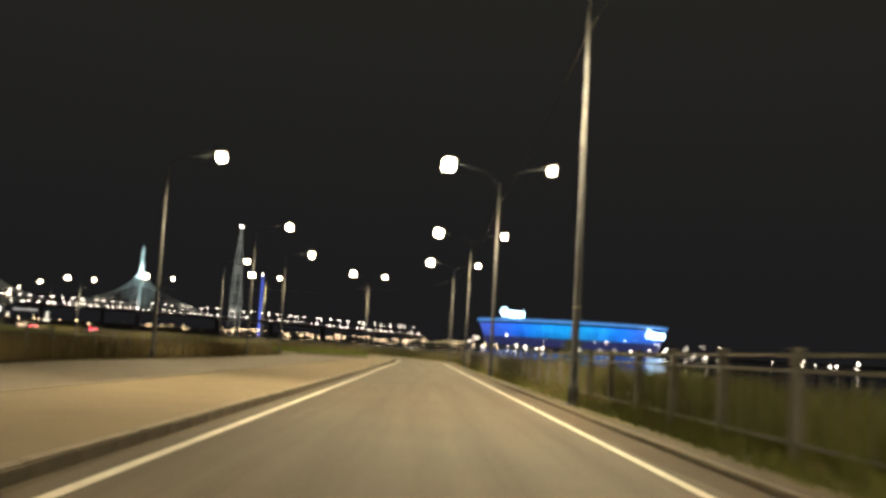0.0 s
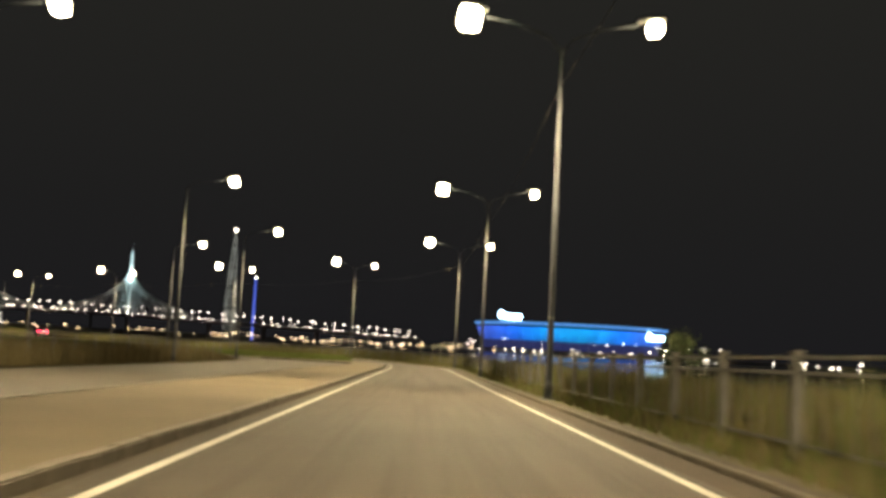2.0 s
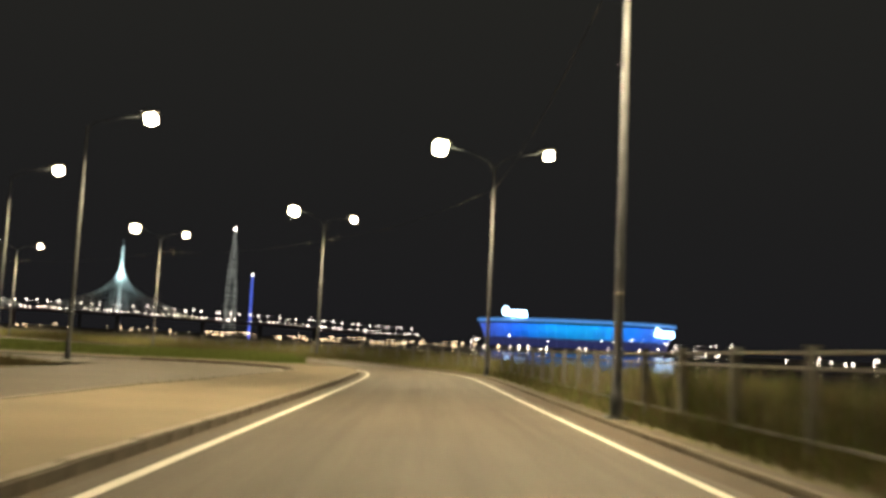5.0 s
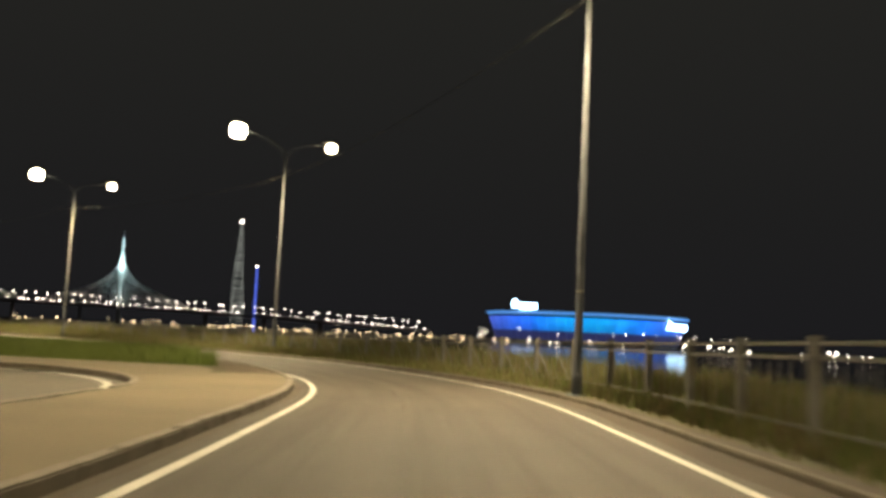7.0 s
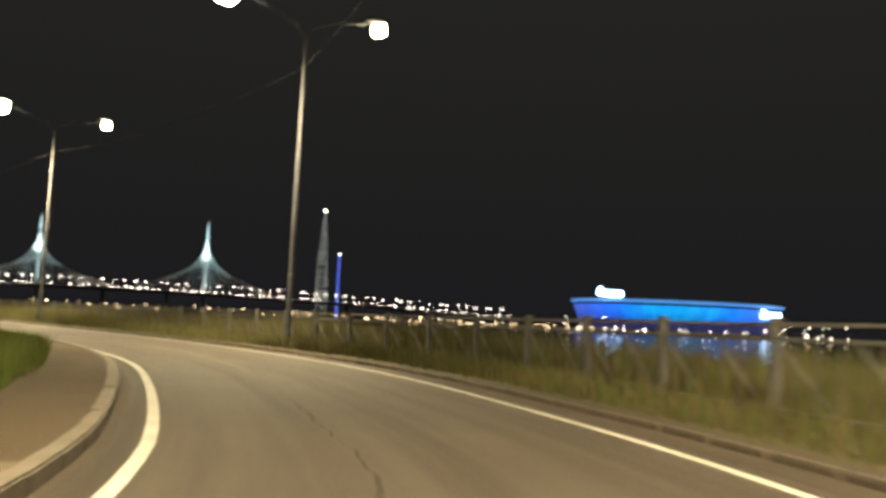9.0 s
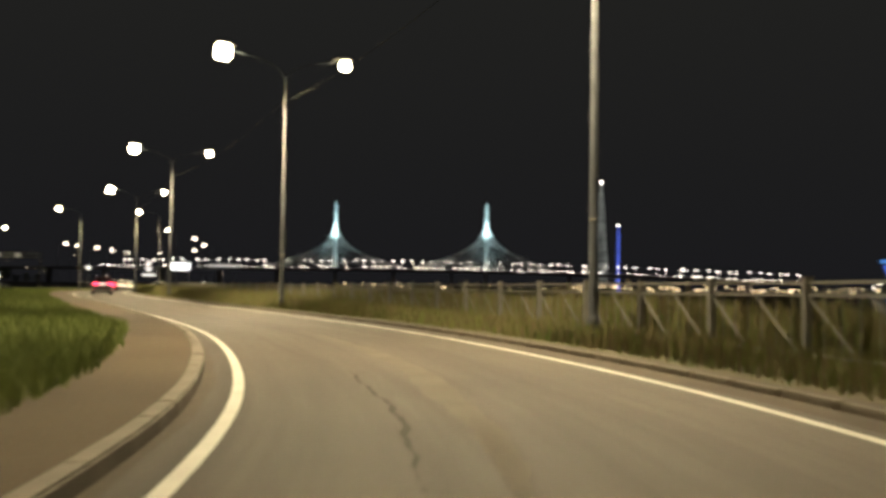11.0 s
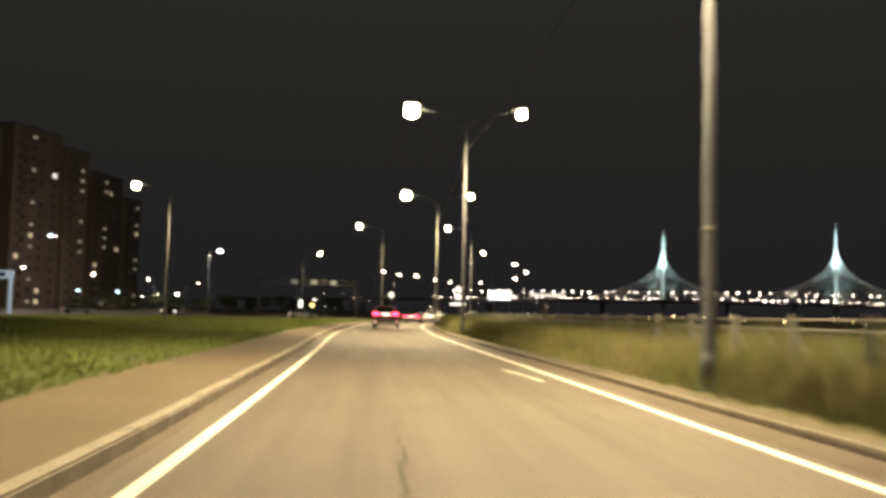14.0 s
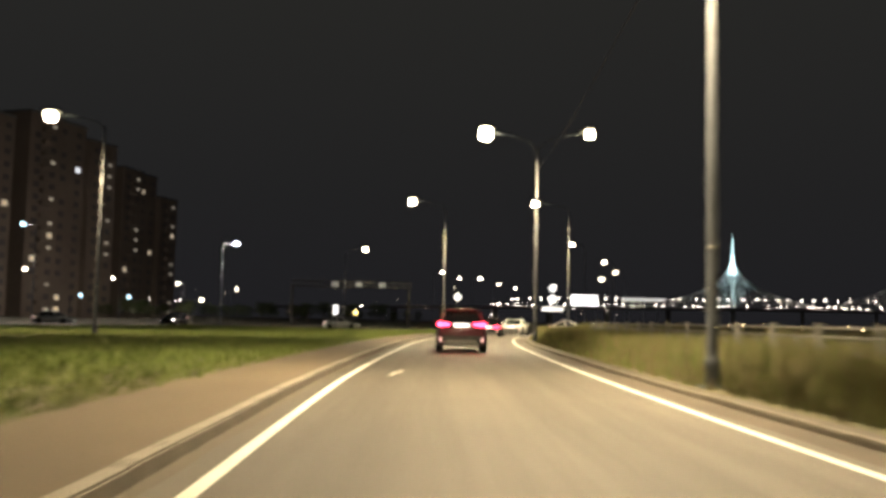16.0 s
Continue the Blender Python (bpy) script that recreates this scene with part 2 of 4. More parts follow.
def nearest(x, y):
    """Arc length and lateral offset of many places."""
    s, u = np.empty(len(x)), np.empty(len(x))
    for i in range(0, len(x), 4000):
        dx, dy = x[i:i + 4000, None] - MID[None, :, 0], y[i:i + 4000, None] - MID[None, :, 1]
        k = np.argmin(dx * dx + dy * dy, 1)
        j = np.arange(len(k))
        s[i:i + 4000] = S[k]
        u[i:i + 4000] = dx[j, k] * RIGHT[k, 0] + dy[j, k] * RIGHT[k, 1]
    return s, u


def ribbon(name, s0, s1, profile, material, parent=None, label="", step=1.0):
    """A strip along the road; profile: (u, z) from left to right, numbers or functions of s."""
    ss = np.arange(s0, s1 + 0.01, step)
    verts, faces, n = [], [], len(profile)
    for s in ss:
        for u, z in profile:
            verts.append(on_road(s, u(s) if callable(u) else u, z(s) if callable(z) else z))
    for i in range(len(ss) - 1):
        for k in range(n - 1):
            a = i * n + k
            faces.append((a, a + 1, a + n + 1, a + n))
    return raw(name, verts, faces, material, parent, label)


def s_at(x, y):
    return float(nearest(np.array([x], float), np.array([y], float))[0][0])


END = LENGTH - 2
S_TURN = s_at(0, 100)


def fence_u(s):
    return float(np.interp(s, [0, S_TURN, S_TURN + 20, S_TURN + 60, END], [4.35, 4.35, 4.9, 6.8, 7.2]))


STRIP_S = [0, S_TURN - 15, S_TURN, S_TURN + 12, S_TURN + 16, S_TURN + 30, S_TURN + 44, S_TURN + 52, S_TURN + 62, S_TURN + 72, S_TURN + 82, END]
STRIP_U = [-7.1, -7.1, -6.0, -4.9, -4.25, -4.2, -4.3, -4.6, -4.85, -4.95, -4.85, -5.0]


def strip_u(s):
    return float(np.interp(s, STRIP_S, STRIP_U))


# ---- ground, water, road ----
def axis(lo, hi, a, b, step):
    mid = list(np.arange(a, b, step))
    out, d, x = [], step, a
    while x > lo:
        d *= 1.35
        x -= d
        out.append(max(x, lo))
    up, d, x = [], step, b
    while x < hi:
        up.append(x)
        d *= 1.35
        x += d
    return np.array(out[::-1] + mid + up + [hi])


def ground_height(x, y):
    s, u = nearest(x, y)
    base = np.where(y < 240, road_z(y), 0.0)
    right = np.interp(u, [0.0, 5.5, 7.5, 9.0, 17.0, 24.0], [-0.3, -0.3, -0.1, 0.0, -3.2, -5.5])
    left = np.interp(-u, [0.0, 7.0, 9.0, 60.0], [-0.3, -0.3, 0.04, 0.1])
    left = np.where((y < 113.5) & (-u < 17.5), -0.25, left)
    left = np.where((y > 94) & (y < 113.5) & (x < -6), -0.25, left)
    left = np.where((y >= 113.5) & (y < 130) & (-u > 5.2) & (-u < 30), 0.08, left)
    h = base + np.where(u > 0, right, left)
    far = np.clip((y - 1420) / 60, 0, 1)
    h = np.where((u > 24), np.maximum(h, -5.5 + far * 3.5), h)
    along = (x + 119) * -0.701 + (y - 240.5) * 0.713
    end = np.clip((along + 45) / 12, 0, 1) * (y < 700) * np.clip((150 - u) / 30, 0, 1)
    h = np.where(end > 0, np.maximum(h, -5.5 + end * 5.4), h)
    return np.where(y < -64, base - 0.3, h)


gx, gy = axis(-4500, 4500, -150, 40, 1.6), axis(-4500, 4500, -60, 300, 1.6)
GX, GY = np.meshgrid(gx, gy)
GZ = ground_height(GX.ravel(), GY.ravel())
nx, ny = len(gx), len(gy)
gv = list(zip(GX.ravel().tolist(), GY.ravel().tolist(), GZ.tolist()))
gf = [(j * nx + i, j * nx + i + 1, (j + 1) * nx + i + 1, (j + 1) * nx + i) for j in range(ny - 1) for i in range(nx - 1)]
ground = tagged(raw("ground", gv, gf, soil), "dark grassy ground falling to the river bank", "ground", kind="structure")
water = tagged(raw("water", [(-4500, -4500, -4.0), (4500, -4500, -4.0), (4500, 4500, -4.0), (-4500, 4500, -4.0)], [(0, 1, 2, 3)], water_mat),
               "black river water reflecting city lights", "water", kind="structure")


def left_line(s):
    return float(np.interp(s - S_TURN, [-30, -12, 0, 8, 16, 24, 48, 80, 100], [-2.7, -2.62, -2.53, -2.44, -2.36, -2.47, -2.4, -2.44, -2.61]))


def right_line(s):
    return float(np.interp(s - S_TURN, [-30, 0, 8, 16, 24, 48, 80, 100], [2.7, 2.6, 2.55, 2.66, 2.73, 2.68, 2.66, 2.69]))


def kerb_u(s):
    """Middle of the kerb between lane and paved strip."""
    return left_line(s) - 0.54


road = tagged(ribbon("road", 0, END, [(-3.25, 0.0), (-1.2, 0.02), (1.2, 0.02), (3.4, 0.0)], lane_asphalt), "worn grey asphalt slip road lane", "road", kind="structure")
lane_uv = road.data.uv_layers.new(name="lane")
LANE_U = (-3.25, -1.2, 1.2, 3.4)
for loop in road.data.loops:
    lane_uv.data[loop.index].uv = (LANE_U[loop.vertex_index % 4], float(loop.vertex_index // 4))
for edge_u in (left_line, right_line):
    ribbon("lane_line", 0, END, [(lambda s: edge_u(s) - 0.065, 0.0125), (lambda s: edge_u(s) + 0.065, 0.0125)], paint, road, "solid white edge line")
tagged(ribbon("pavement", 0, S_TURN + 14, [(lambda s: kerb_u(s) - 0.09, 0.135), (strip_u, 0.14)], paving), "dusty paved strip beside the kerb", "pavement", kind="structure")
tagged(ribbon("path", S_TURN + 14, END, [(lambda s: kerb_u(s) - 0.09, 0.135), (lambda s: (strip_u(s) - 3.2) / 2, 0.15), (strip_u, 0.138)], dirt_path), "trodden brown dirt path between kerb and lawn", "path", kind="structure")
sv, sf = [], []
# the neighbouring carriageway runs beside the island, then bends away to the left
def side_edge(y):
    return float(np.interp(y, [-60, 85, 100], [-7.3, -7.3, -6.2]))


for y in np.arange(-60, 105.1, 3.0):
    z = float(road_z(y)) + 0.004
    sv += [(side_edge(y), y, z), (-15.0, y, z)]
for k in range(1, 16):
    a = math.radians(90 * k / 15)
    for r in (8.3, 0.5):
        sv.append((-14.5 + r * math.cos(a), 105 + r * math.sin(a), float(road_z(105 + r * math.sin(a))) + 0.004))
for x in (-30, -60, -140):
    sv += [(x, 113.3, float(road_z(113)) + 0.004), (x, 105.5, float(road_z(105)) + 0.004)]
sf = [(2 * i, 2 * i + 2, 2 * i + 3, 2 * i + 1) for i in range(len(sv) // 2 - 1)]
carriageway = tagged(raw("road", sv, sf, asphalt), "asphalt carriageway beyond the paved island", "road", kind="structure")
lv = []
for i in range(0, len(sv), 2):
    p, q = Vector(sv[i]), Vector(sv[i + 1])
    d = (q - p).normalized()
    lv += [tuple(p + d * 0.35 + Vector((0, 0, 0.01))), tuple(p + d * 0.52 + Vector((0, 0, 0.01)))]
raw("lane_line", lv, sf, paint, carriageway, "curved white edge line")

# ---- street lamps ----
clamp_steel = mat("pale_clamp_steel", (0.22, 0.215, 0.20), 0.55, 0.4, spot=(0.28, 0.27, 0.25), scale=4.0, fine=40)


def lamp_head(parent, x, z, out, size=0.0):
    head = new("lamp_head")
    head.parent = parent
    head.matrix_basis = pose(x, 0, z, 0, -6 * out, 0)
    k = size or (0.9 if out < 0 else 0.58)
    bm = bmesh.new()
    loft(bm, [[(out * a, w * sx, h + 0.24 * k) for sx, h in ((-1, 0.0), (-0.8, t), (0.8, t), (1, 0.0))] for a, w, t in ((-0.5, 0.10, 0.08), (-0.2, 0.17, 0.13), (0.25, 0.18, 0.14), (0.42, 0.12, 0.08))])
    part("housing", bm, dark_metal, head)
    # glass built larger than a real one: the glare halo is in its shape
    bm = bmesh.new()
    bmesh.ops.create_cube(bm, size=2.0, matrix=Matrix.Translation((out * 0.05, 0, -0.12)) @ Matrix.Diagonal((0.42 * k, 0.38 * k, 0.40 * k, 1)))
    bmesh.ops.bevel(bm, geom=bm.edges[:], offset=0.22 * k, segments=4, affect="EDGES", profile=0.5)
    part("diffuser", bm, lamp_glow, head, "oversized glowing lamp glass that takes in its glare", smooth=True)
    return head


def lamp_post(name, top, reach, arms, rise, size=0.0):
    """A tapered steel pole at the origin with one or two raised arms."""
    ob = new(name)
    bm = bmesh.new()
    tube(bm, [(0, 0, 0), (0, 0, 0.46), (0, 0, 0.49), (0, 0, 0.53), (0, 0, 0.57), (0, 0, 3.5), (0, 0, top)], [0.125, 0.125, 0.124, 0.106, 0.105, 0.09, 0.05], 14)
    part("pole", bm, steel, ob, smooth=True)
    bm = bmesh.new()
    box(bm, (0, 0, 0.02), (0.42, 0.42, 0.04), 0.008)
    part("base_plate", bm, steel, ob)
    bm = bmesh.new()
    box(bm, (0, -0.118, 0.95), (0.13, 0.03, 0.42), 0.008)
    part("service_hatch", bm, steel, ob)
    bm = bmesh.new()
    tube(bm, [(0, 0, 2.46), (0, 0, 2.465), (0, 0, 2.505), (0, 0, 2.51)], [0.095, 0.102, 0.102, 0.095], 14)
    part("clamp", bm, clamp_steel, ob, "pale steel band", smooth=True)
    for out in arms:
        bm = bmesh.new()
        tube(bm, [(0, 0, top - 0.55), (out * 0.06, 0, top - 0.1), (out * 0.35, 0, top + 0.36 * rise), (out * reach * 0.45, 0, top + 0.75 * rise), (out * (reach - 0.45), 0, top + 0.97 * rise)],
             [0.034, 0.030, 0.028, 0.026, 0.024], 8)
        part("arm", bm, steel, ob, smooth=True)
        lamp_head(ob, out * reach, top + rise, out, size)
    return ob


def street_light(place, watts, along=0.0, across=0.6):
    """A lantern whose beam is longer along the road (degrees from the y axis) than across it."""
    l = bpy.data.lights.new("street_light", "SPOT")
    l.energy, l.color, l.spot_size, l.spot_blend, l.shadow_soft_size = watts, LAMP_COLOUR, radians(155), 0.7, 0.25
    ob = new("street_light", l)
    ob.matrix_basis = Matrix.Translation(place) @ Matrix.Rotation(radians(along), 4, "Z") @ Matrix.Diagonal((across, 1.0, 1.0, 1.0))
    return ob


double = tagged(lamp_post("street_lamp", 11.0, 2.9, (-1, 1), 0.95), "tall galvanised street lamp with two glowing heads", "street lamp", "roadside lamps")
single = tagged(lamp_post("street_lamp", 11.0, 2.9, (1,), 0.6, 0.66), "tall galvanised street lamp with one glowing head", "street lamp", "roadside lamps")
RIGHT_POSTS = [(3.8, -7.5), (3.85, 23.2), (3.8, 50.9), (3.75, 80.7), (3.25, 109.9), (-8.8, 138.09), (-27.78, 156.74), (-52.76, 179.75), (-77.52, 204.49)]
for i, (x, y) in enumerate(RIGHT_POSTS):
    z = float(road_z(y)) + 0.1
    s = s_at(x, y)
    m = pose(x, y, z, 0, 0, heading(s))
    if i == 0:
        double.matrix_basis = m
    else:
        copy_thing(double, m)
    for out in (-1, 1):
        street_light(m @ Vector((out * 2.9, 0, 11.4)), (LAMP_WATTS if y < 130 else BEND_WATTS * BEND_SHARE[i - 5]) * (1.0 if out < 0 else 0.5 if y < 130 else 0.3), heading(s), 0.6 if y < 150 else 0.78)
LEFT_POSTS = [(-15.2, -7.5, 0), (-15.2, 22, 0), (-15.1, 51.1, 0), (-15.5, 80.4, 0), (-16.5, 105.0, 0), (-27.0, 120.5, 0),
              (-101.3, 220.5, 134), (-93.7, 228.3, 134), (-91.2, 185.2, 134), (-152.0, 249.2, 44)]
for i, (x, y, a) in enumerate(LEFT_POSTS):
    m = pose(x, y, float(road_z(y)) + 0.12 if y < 240 else 0.1, 0, 0, a if a != 134 else 44 + 180)
    if i == 0:
        single.matrix_basis = m
    else:
        copy_thing(single, m)
    street_light(m @ Vector((2.9, 0, 11.1)), LAMP_WATTS * 0.62 if y < 130 else BEND_WATTS * (1.2 if y < 240 else 0.35))

# ---- overhead cable between the right-hand posts ----
for (x0, y0), (x1, y1) in zip(RIGHT_POSTS, RIGHT_POSTS[1:]):
    a, b = Vector((x0, y0, float(road_z(y0)) + 9.9)), Vector((x1, y1, float(road_z(y1)) + 9.9))
    bm = bmesh.new()
    tube(bm, [a.lerp(b, t) - Vector((0, 0, 2.2 * t * (1 - t))) for t in np.linspace(0, 1, 17)], 0.011, 5)
    tagged(part("overhead_cable", bm, cable_black), "thin black cable sagging between lamp posts", "cable", "overhead cables")
# ---- kerbs, verges ----
gutter_dirt = mat("gutter_dirt", (0.040, 0.032, 0.024), 0.95, spot=(0.066, 0.053, 0.038), scale=0.5, fine=7)
ribbon("gutter_dirt", 0, END, [(lambda q: 2.93 + 0.05 * math.sin(q * 0.31) + 0.035 * math.sin(q * 1.3), 0.0105), (3.43, 0.0085)], gutter_dirt, road, "brown dirt washed along the kerb", 0.5)
ribbon("gutter_dust", 0, END, [(lambda q: kerb_u(q) + 0.085 + 0.012 * math.sin(q * 0.7), 0.0085), (lambda q: kerb_u(q) + 0.23 + 0.03 * math.sin(q * 0.53) + 0.02 * math.sin(q * 1.9), 0.0095)], dust, road, "pale dust lying along the kerb", 0.5)
ribbon("kerbside_earth", 0, END, [(3.615, 0.071), (lambda q: 3.80 + 0.05 * math.sin(q * 0.45) + 0.04 * math.sin(q * 1.7), 0.083)], gutter_dirt, road, "bare brown earth behind the kerb", 0.5)
tagged(ribbon("verge", 0, END, [(3.62, 0.065), (3.9, 0.085), (4.6, 0.11), (7.0, 0.1), (9.4, 0.02)], soil), "earthy verge with tall grass beside the kerb", "verge", kind="structure")
tagged(ribbon("verge", S_TURN + 14, END, [(lambda s: strip_u(s) - 5.0, 0.05), (lambda s: strip_u(s) - 0.3, 0.13), (strip_u, 0.135)], soil), "grassy edge of the lawn along the paving", "verge", kind="structure")
bm = bmesh.new()
box(bm, (0, 0, 0), (0.18, 0.985, 0.34), 0.02)
stone = bpy.data.meshes.new("kerb_stone")
bm.to_mesh(stone)
bm.free()
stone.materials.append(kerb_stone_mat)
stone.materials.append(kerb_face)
# upright faces take the darker kerb colour, tops the paler granite
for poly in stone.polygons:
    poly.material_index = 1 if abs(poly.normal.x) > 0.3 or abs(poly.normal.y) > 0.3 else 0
grimy_stone = stone.copy()
grimy_stone.materials[0] = mat("weathered_kerb", (0.066, 0.056, 0.045), 0.9, spot=(0.105, 0.090, 0.072), scale=1.1, fine=40, bump=0.2)
grimy_stone.materials[1] = mat("muddy_kerb_face", (0.095, 0.077, 0.056), 0.95, spot=(0.135, 0.112, 0.082), scale=1.1, fine=40, bump=0.2)
for u0 in (-1.0, 3.53):
    kerb = tagged(new("kerb"), "pale granite kerb along the asphalt lane", "kerb", kind="structure")
    s = 44.0
    while s < 44 + 296 and s < END:
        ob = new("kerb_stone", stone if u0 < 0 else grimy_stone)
        ob.parent = kerb
        p = on_road(s, kerb_u(s) if u0 < 0 else u0, -0.02 if u0 < 0 else -0.085)
        grade = math.degrees(math.atan2(float(road_z(p.y + 0.5) - road_z(p.y - 0.5)), 1.0)) * math.cos(radians(heading(s)))
        ob.matrix_basis = Matrix.Translation(p) @ pose(0, 0, 0, 0, 0, heading(s) + random.uniform(-0.3, 0.3)) @ pose(0, 0, random.uniform(-0.006, 0.006), grade, 0, 0)
        s += 1.0
# the island's far kerb, beside the carriageway
kerb = tagged(new("kerb"), "pale granite kerb along the paved island", "kerb", kind="structure")
for y in np.arange(-20, 105, 1.0):
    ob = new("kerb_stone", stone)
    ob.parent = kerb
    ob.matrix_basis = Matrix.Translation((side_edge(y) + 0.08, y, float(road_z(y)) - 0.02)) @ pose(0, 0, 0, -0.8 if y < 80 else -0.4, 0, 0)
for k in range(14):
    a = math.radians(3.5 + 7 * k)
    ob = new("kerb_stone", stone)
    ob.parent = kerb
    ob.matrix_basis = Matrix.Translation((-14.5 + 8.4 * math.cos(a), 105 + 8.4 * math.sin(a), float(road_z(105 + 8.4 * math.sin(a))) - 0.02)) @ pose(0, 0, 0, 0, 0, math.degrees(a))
iv, jf = [], []
for k in range(0, 31):
    a = math.radians(90 * k / 30)
    y = 105 + 8.45 * math.sin(a)
    q = on_road(s_at(-1.0, y), -5.2)
    iv.append((-14.5 + 8.45 * math.cos(a), y, float(road_z(y)) + 0.128))
    iv.append((q.x, q.y if k < 30 else q.y + 0.6, float(road_z(y)) + 0.128))
jf = [(2 * i, 2 * i + 1, 2 * i + 3, 2 * i + 2) for i in range(30)]
tagged(raw("pavement", iv, jf, paving), "paved tip of the island where the roads part", "pavement", kind="structure")

fv = []
edge = [on_road(q, -3.45) for q in np.arange(S_TURN - 10, S_TURN + 26, 0.5)]
for x in list(np.arange(-64, -7.5, 1.5)) + list(np.arange(-7.4, -3.8, 0.25)):
    stop = float(np.interp(-x, [-p.x for p in edge], [p.y for p in edge]))
    top = min(117.1 + 0.08 * max(0.0, min(60.0, -8 - x)), stop if x > -7.5 else 200.0)
    low = 113.42 if x < -14.5 else (105 + math.sqrt(max(0.0, 8.42 ** 2 - (x + 14.5) ** 2)) if x < -6.08 else 100.0)
    low = min(low, top)
    fv += [(x, low, float(road_z(low)) + 0.122), (x, top, float(road_z(top)) + 0.122)]
tagged(raw("pavement", fv, [(2 * i, 2 * i + 2, 2 * i + 3, 2 * i + 1) for i in range(len(fv) // 2 - 1)], paving), "dusty paved apron between the roads and the lawn", "pavement", kind="structure")

# ---- fences ----
bm = bmesh.new()
box(bm, (0, 0, 0.60), (0.12, 0.12, 1.32), 0.008)
box(bm, (0, 0, 1.275), (0.145, 0.145, 0.03), 0.008)
post_mesh = bpy.data.meshes.new("post")
bm.to_mesh(post_mesh)
bm.free()
post_mesh.materials.append(rail_mat)
bm = bmesh.new()
box(bm, (0, 0, 0), (0.04, 2.5, 0.048), 0.005)
rail_mesh = bpy.data.meshes.new("rail")
bm.to_mesh(rail_mesh)
bm.free()
rail_mesh.materials.append(rail_mat)
bm = bmesh.new()
box(bm, (0, 0, 0), (0.024, 1.0, 0.028), 0.003)
brace_mesh = bpy.data.meshes.new("brace")
bm.to_mesh(brace_mesh)
bm.free()
brace_mesh.materials.append(rail_mat)


def fence(places, label, braced):
    """Posts at the places, three rails between neighbours, thin uprights; from the place numbered braced on, two slanting braces in each bay."""
    ob = tagged(new("fence"), label, "fence", "roadside fences")
    pv, pf = [], []
    for i, p in enumerate(places):
        post = new("post", post_mesh)
        post.parent = ob
        q = places[min(i + 1, len(places) - 1)] if i < len(places) - 1 else p + (p - places[i - 1])
        d = q - p
        yaw = math.degrees(math.atan2(-d.x, d.y))
        post.matrix_basis = Matrix.Translation(p) @ pose(0, 0, 0, random.uniform(-0.6, 0.6), random.uniform(-0.6, 0.6), yaw)
        if i == len(places) - 1:
            break
        tilt = math.degrees(math.atan2(d.z, math.hypot(d.x, d.y)))
        for z in (1.20, 1.02, 0.17):
            rail = new("rail", rail_mesh)
            rail.parent = ob
            rail.matrix_basis = Matrix.Translation((p + q) / 2 + Vector((0, 0, z))) @ pose(0, 0, 0, 0, 0, yaw) @ pose(0, 0, 0, tilt, 0, 0) @ Matrix.Diagonal((1, d.length / 2.5, 1, 1))
        if i >= braced:
            for w in (1.0, 0.5):
                a, b = p.lerp(q, w) + Vector((0, 0, 1.02)), p.lerp(q, w - 0.5) + Vector((0, 0, 0.0))
                e = b - a
                brace = new("brace", brace_mesh)
                brace.parent = ob
                brace.matrix_basis = Matrix.Translation((a + b) / 2) @ e.to_track_quat("Y", "Z").to_matrix().to_4x4() @ Matrix.Diagonal((1, e.length, 1, 1))
        side = Vector((d.y, -d.x, 0)).normalized()
        for k in range(1, 7):
            c = p.lerp(q, k / 7)
            b = len(pv)
            for z in (0.17, 1.02):
                for a, e in ((-1, -1), (1, -1), (1, 1), (-1, 1)):
                    pv.append(tuple(c + side * (0.006 * a) + d.normalized() * (0.006 * e) + Vector((0, 0, z))))
            pf += [(b + j, b + (j + 1) % 4, b + 4 + (j + 1) % 4, b + 4 + j) for j in range(4)]
    bars = raw("upright_bar_infill", pv, pf, rail_mat, ob)
    bars["kind"] = "stuff"
    return ob


def fence_z(s):
    return float(np.interp(s - S_TURN, [0, 35, 70], [0.22, 0.10, 0.0]))


fence([on_road(s, fence_u(s), fence_z(s)) for s in np.arange(42, END - 40, 2.6)], "grey steel railing fence on the river side", int((S_TURN + 14 - 42) / 2.6))
fence([Vector((-16.3, y, float(road_z(y)) + 0.15)) for y in np.arange(-4, 98, 2.6)], "grey steel railing fence along the grassy bank", 999)


# ---- grass ----
def grass(name, xs, ys, zs, heights, width, material, label, bend=0.35):
    n = len(xs)
    rng = np.random.default_rng(7)
    a, lean = rng.uniform(0, 2 * np.pi, n), rng.uniform(0.05, bend, n) * heights
    wx, wy = np.cos(a) * width * 0.5, np.sin(a) * width * 0.5
    b = rng.uniform(0, 2 * np.pi, n)
    lx, ly = np.cos(b) * lean, np.sin(b) * lean
    v = np.empty((n, 5, 3))
    v[:, 0] = np.stack([xs - wx, ys - wy, zs], 1)
    v[:, 1] = np.stack([xs + wx, ys + wy, zs], 1)
    v[:, 2] = np.stack([xs + wx * 0.8 + lx * 0.35, ys + wy * 0.8 + ly * 0.35, zs + heights * 0.55], 1)
    v[:, 3] = np.stack([xs - wx * 0.8 + lx * 0.35, ys - wy * 0.8 + ly * 0.35, zs + heights * 0.55], 1)
    v[:, 4] = np.stack([xs + lx, ys + ly, zs + heights], 1)
    base = np.arange(n) * 5
    f = [(i, i + 1, i + 2, i + 3) for i in base.tolist()] + [(i + 3, i + 2, i + 4) for i in base.tolist()]
    return tagged(raw(name, v.reshape(-1, 3).tolist(), f, material), label, "grass", kind="stuff")


rng = np.random.default_rng(3)


